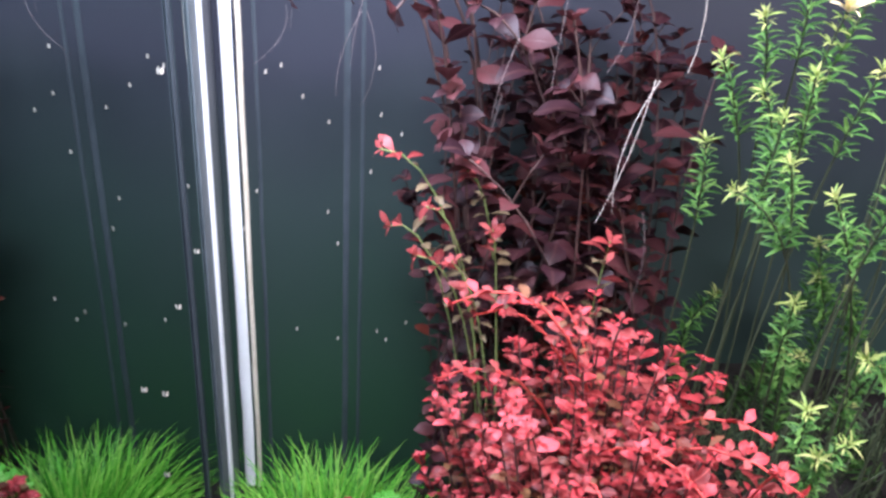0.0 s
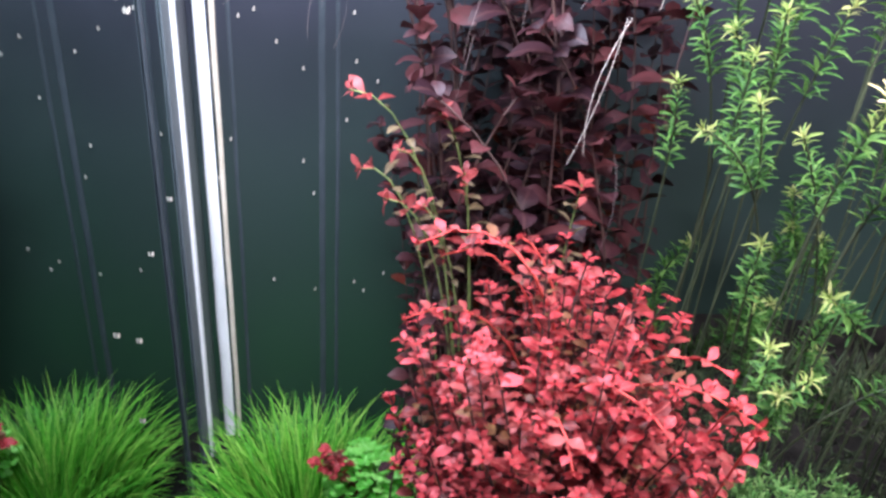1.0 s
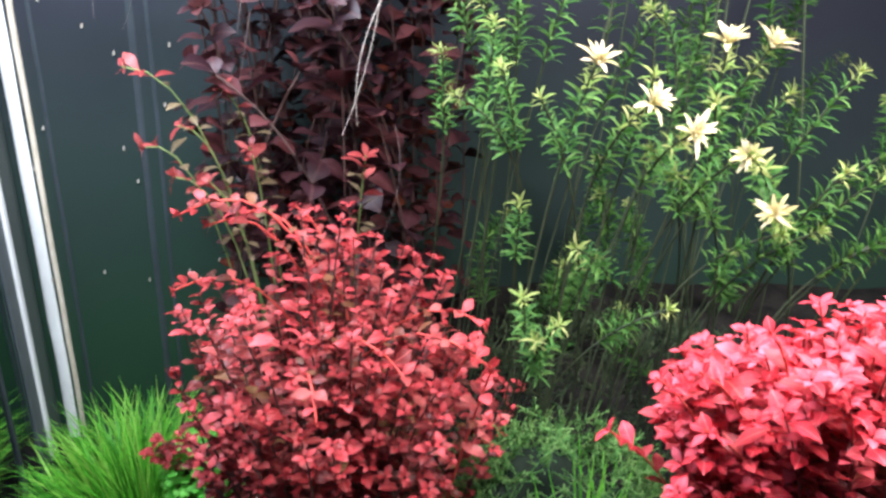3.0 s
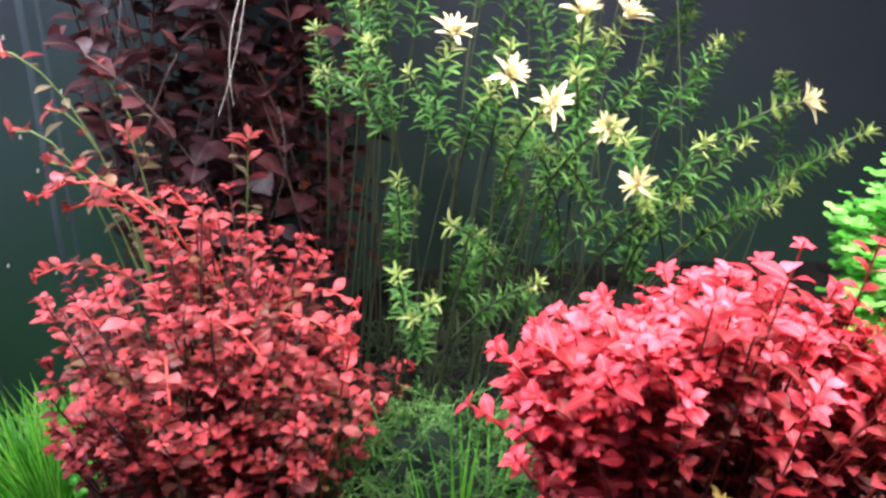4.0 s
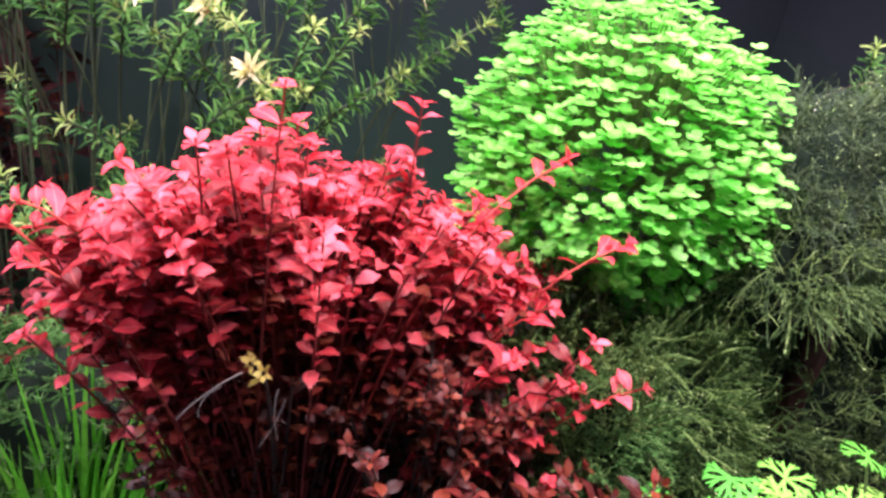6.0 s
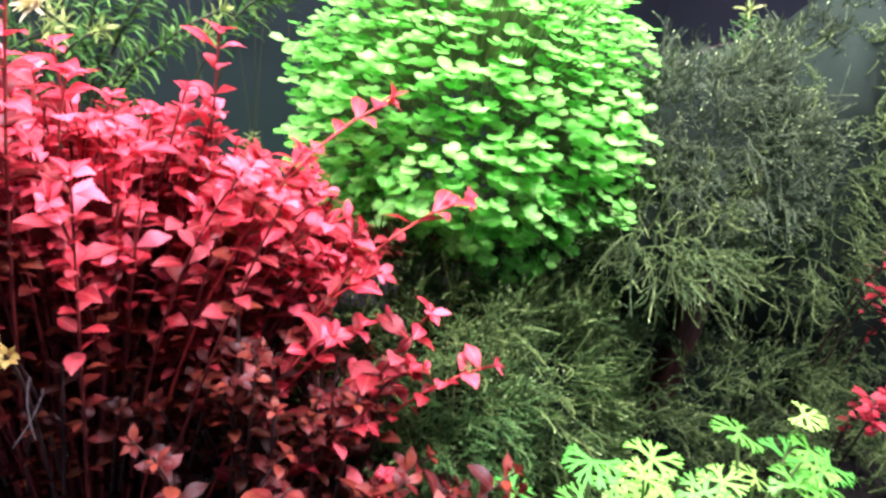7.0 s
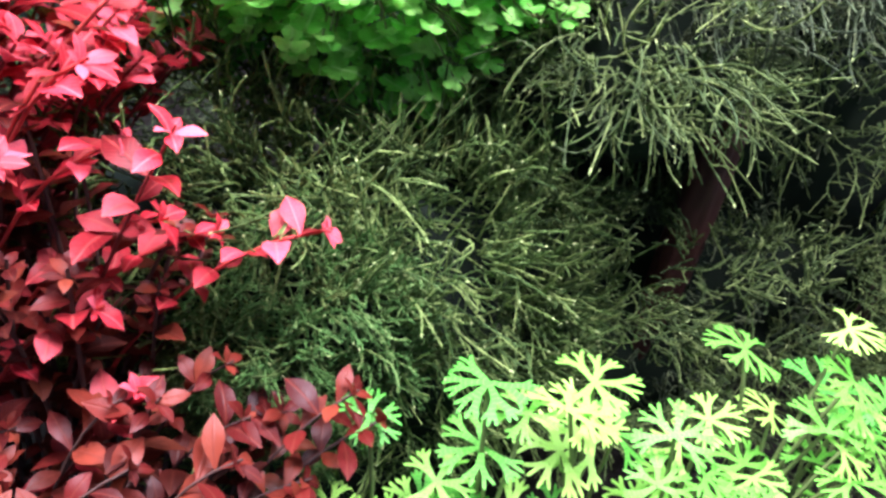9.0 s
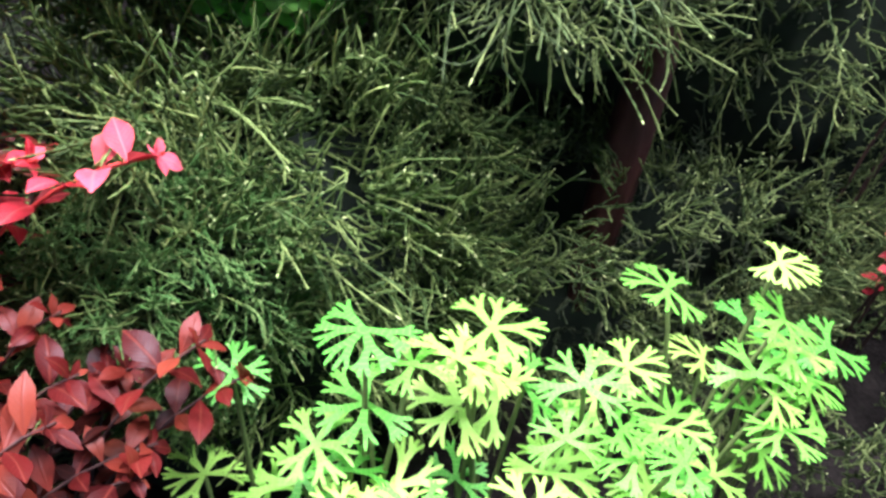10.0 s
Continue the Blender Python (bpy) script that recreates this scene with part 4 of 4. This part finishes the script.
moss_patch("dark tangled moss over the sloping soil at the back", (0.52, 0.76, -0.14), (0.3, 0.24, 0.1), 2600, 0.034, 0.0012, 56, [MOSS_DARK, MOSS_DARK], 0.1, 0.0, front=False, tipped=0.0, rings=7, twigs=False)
rock("dark rock buried under moss", (0.68, 0.36, 0.0), (0.1, 0.06, 0.11), 7.0)
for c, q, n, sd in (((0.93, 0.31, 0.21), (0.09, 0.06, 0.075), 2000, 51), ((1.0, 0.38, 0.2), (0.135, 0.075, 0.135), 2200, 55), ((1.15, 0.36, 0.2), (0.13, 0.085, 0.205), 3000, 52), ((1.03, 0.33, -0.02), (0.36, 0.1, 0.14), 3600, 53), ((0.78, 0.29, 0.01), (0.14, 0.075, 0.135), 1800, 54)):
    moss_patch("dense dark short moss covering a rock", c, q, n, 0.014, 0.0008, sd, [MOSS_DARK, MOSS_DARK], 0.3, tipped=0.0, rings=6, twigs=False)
rock("dark reddish stump of bog wood among the moss", (1.0, 0.285, 0.09), (0.014, 0.014, 0.12), 5.0, BOG_WOOD, "driftwood_stump")


# ---- divided-leaf plants ----
def divided_shape(spread, lobes, seed):
    """A flat leaf cut to the middle into forked segments."""
    r = random.Random(seed)
    v, f, u = [], [], []

    def strip3(a, b, w0, w1):
        a, b = np.asarray(a), np.asarray(b)
        d = (b - a) / np.linalg.norm(b - a)
        s = np.array((d[1], -d[0]))
        i = len(v)
        for p, w in ((a, w0), (b, w1)):
            for q in (p - s * w, p + s * w):
                rr = math.hypot(q[0], q[1])
                v.append((q[0], q[1], 0.16 * rr - 0.5 * rr * rr))
                u.append((0.3, rr * 2))
        f.append((i, i + 1, i + 3, i + 2))

    def shift(p, a, d):
        return p[0] + d * math.cos(a), p[1] - d * math.sin(a)

    def ahead(p, a, d):
        return p[0] + d * math.sin(a), p[1] + d * math.cos(a)

    for k in range(lobes):
        a = math.radians(-spread + 2 * spread * k / (lobes - 1) + r.uniform(-7, 7))
        e = ahead((0, 0), a, 0.2 * r.uniform(0.85, 1.15))
        strip3((0, 0), e, 0.02, 0.046)
        for da in (-0.4, 0.4):
            b = a + da + r.uniform(-0.1, 0.1)
            e0 = shift(e, a, 0.014 * np.sign(da))
            g = ahead(e0, b, r.uniform(0.1, 0.15))
            strip3(e0, g, 0.027, 0.036)
            for db in ((-0.36, 0.3) if r.random() < 0.6 else (-0.5, 0.0, 0.5)):
                g0 = shift(g, b, 0.014 * np.sign(db))
                c = b + db + r.uniform(-0.08, 0.08)
                t1 = ahead(g0, c, r.uniform(0.07, 0.11))
                strip3(g0, t1, 0.0205, 0.0195)
                strip3(t1, ahead(t1, c + r.uniform(-0.2, 0.2), r.uniform(0.025, 0.04)), 0.0195, 0.008)
    return np.array(v), np.array(f), np.array(u)


DIVIDED = [divided_shape(112, 5, 1), divided_shape(120, 5, 2), divided_shape(105, 5, 3), divided_shape(128, 5, 4), divided_shape(95, 4, 5)]
divided_meshes = [mesh_of("blade", s[0], s[1], [BUTTER], s[2]) for s in DIVIDED]


def divided_leaf_plant(centre, heads, seed):
    r = random.Random(seed)
    o = np.array((centre[0], centre[1], soil_height(*centre)))
    root = new("divided_leaf_plant")
    root.location = o
    tagged(root, "pale yellow-green plant with deeply divided forked leaves on thin stalks", "aquarium plant", "divided-leaf plants in the foreground")
    for x, y, z, size in heads:
        p = np.array((x, y, z)) - o
        foot = np.array((r.uniform(-0.012, 0.012), r.uniform(-0.012, 0.012), -0.004))
        stalk = tube(bend(foot, foot * 0.6 + p * 0.4 + np.array((0, 0.0, 0.3 * p[2])), p, 7), 0.0014, 0.0011, 5)
        st = part("stalk", mesh_of("stalk", stalk[0], stalk[1], [STEM_GREEN]), root)
        tilt = np.array((r.uniform(-0.35, 0.35), r.uniform(-0.4, 0.15), 1.0))
        a = r.uniform(0, 6.28)
        d = np.cross(tilt, (math.cos(a), math.sin(a), 0.0))
        part("leaf", divided_meshes[r.randrange(5)], st).matrix_basis = mat4(frame_of(d, tilt), p, size)
    return root


r1 = random.Random(77)
heads = [(0.749, 0.171, 0.091, 0.036), (0.797, 0.159, 0.115, 0.046), (0.851, 0.157, 0.105, 0.05), (0.83, 0.142, 0.107, 0.044), (0.842, 0.146, 0.1, 0.042), (0.815, 0.15, 0.1, 0.04), (0.887, 0.133, 0.086, 0.044), (0.916, 0.142, 0.08, 0.044),
         (0.947, 0.165, 0.101, 0.05), (0.987, 0.147, 0.124, 0.042), (0.987, 0.131, 0.103, 0.044), (0.934, 0.118, 0.06, 0.036), (0.977, 0.123, 0.077, 0.046), (1.0, 0.13, 0.085, 0.044), (1.01, 0.12, 0.07, 0.044), (0.777, 0.15, 0.064, 0.044),
         (0.906, 0.122, 0.064, 0.04), (0.735, 0.172, 0.03, 0.042), (0.76, 0.16, 0.025, 0.042)]
for i in range(42):
    x = r1.uniform(0.765, 1.05)
    y = r1.uniform(0.09, 0.155)
    heads.append((x, y, 0.012 + 0.055 * r1.random() + 0.25 * (y - 0.09), r1.uniform(0.036, 0.05)))
groups = {}
for hd in heads:
    groups.setdefault(round((hd[0] - 0.74) / 0.055), []).append(hd)
for k, hs in groups.items():
    cx, cy = sum(q[0] for q in hs) / len(hs), sum(q[1] for q in hs) / len(hs)
    divided_leaf_plant((cx, cy), hs, 500 + k)


# ---- hanging roots and stalks ----
def hanging_root(points, r, label, mat=ROOT):
    o = np.array(points[0])
    ctrl = [np.array(p) for p in points]
    pts = bend(ctrl[0], ctrl[1], ctrl[2], 14)
    t0 = tube(pts - o, r, r * 0.6, 5)
    ob = new("hanging_root", mesh_of("hanging_root", t0[0], t0[1], [mat]))
    ob.location = o
    return tagged(ob, label, "root", "pale roots hanging among the stems")


for p, q in (((0.178, 0.655, 0.44), (0.145, 0.66, 0.3)), ((0.182, 0.655, 0.44), (0.16, 0.66, 0.31)), ((0.2, 0.7, 0.3), (0.19, 0.68, 0.18)), ((-0.2, 0.88, 0.46), (-0.24, 0.88, 0.39)), ((-0.11, 0.87, 0.46), (-0.14, 0.87, 0.36)), ((-0.105, 0.87, 0.46), (-0.11, 0.87, 0.35)), ((0.06, 0.72, 0.46), (0.04, 0.72, 0.38)),
             ((0.1, 0.68, 0.55), (0.09, 0.68, 0.42)), ((0.15, 0.7, 0.56), (0.14, 0.68, 0.44)), ((0.19, 0.64, 0.56), (0.2, 0.64, 0.45)),
             ((-0.07, 0.85, 0.56), (-0.12, 0.85, 0.4)), ((-0.18, 0.9, 0.56), (-0.2, 0.9, 0.43)), ((0.05, 0.75, 0.4), (0.03, 0.76, 0.3))):
    m = ((p[0] + q[0]) / 2 + around(0.03), (p[1] + q[1]) / 2, (p[2] + q[2]) / 2)
    hanging_root((p, m, q), 0.00034, "thin pale root hanging down in the water", ROOT if q[1] < 0.67 else ROOT_DIM)

for p, q in (((0.462, 0.225, 0.203), (0.425, 0.22, 0.178)), ((0.45, 0.224, 0.195), (0.437, 0.22, 0.178)), ((0.482, 0.222, 0.19), (0.482, 0.218, 0.155)), ((0.487, 0.225, 0.18), (0.472, 0.22, 0.15))):
    m = ((p[0] + q[0]) / 2 + around(0.012), (p[1] + q[1]) / 2, (p[2] + q[2]) / 2 + 0.004)
    hanging_root((p, m, q), 0.0006, "grey bare rootlet under the red canopy", ROOT_DIM)

hanging_root(((0.955, 0.36, 0.315), (0.98, 0.37, 0.345), (1.06, 0.38, 0.35)), 0.0009, "thin brown bare twig beside the lime-green cushion", STEM_DARK)
hanging_root(((0.985, 0.37, 0.335), (0.975, 0.36, 0.32), (0.975, 0.355, 0.29)), 0.0007, "thin brown bare twig beside the lime-green cushion", ROOT)

# ---- specks on the glass ----
# Snail-like dots, built as plain pale specks
specks = Batch()
r2 = random.Random(9)
for i in range(30):
    if i % 3:
        p = (r2.uniform(-0.33, 0.05), BACK_Y - 0.002, r2.uniform(-0.15, 0.42))
    else:
        p = (LEFT_X + 0.002, r2.uniform(0.7, 1.05), r2.uniform(-0.15, 0.42))
    q = np.array(p)
    t0 = tube([q + np.array((0, 0, -0.003)), q, q + np.array((0.001, 0, 0.003))], 0.0019, 0.0012, 6)
    specks.add(t0)
tagged(new("snail_like_specks", specks.mesh("snail_like_specks", [SPECK])), "small pale specks of debris clinging to the glass", "debris", kind="stuff")
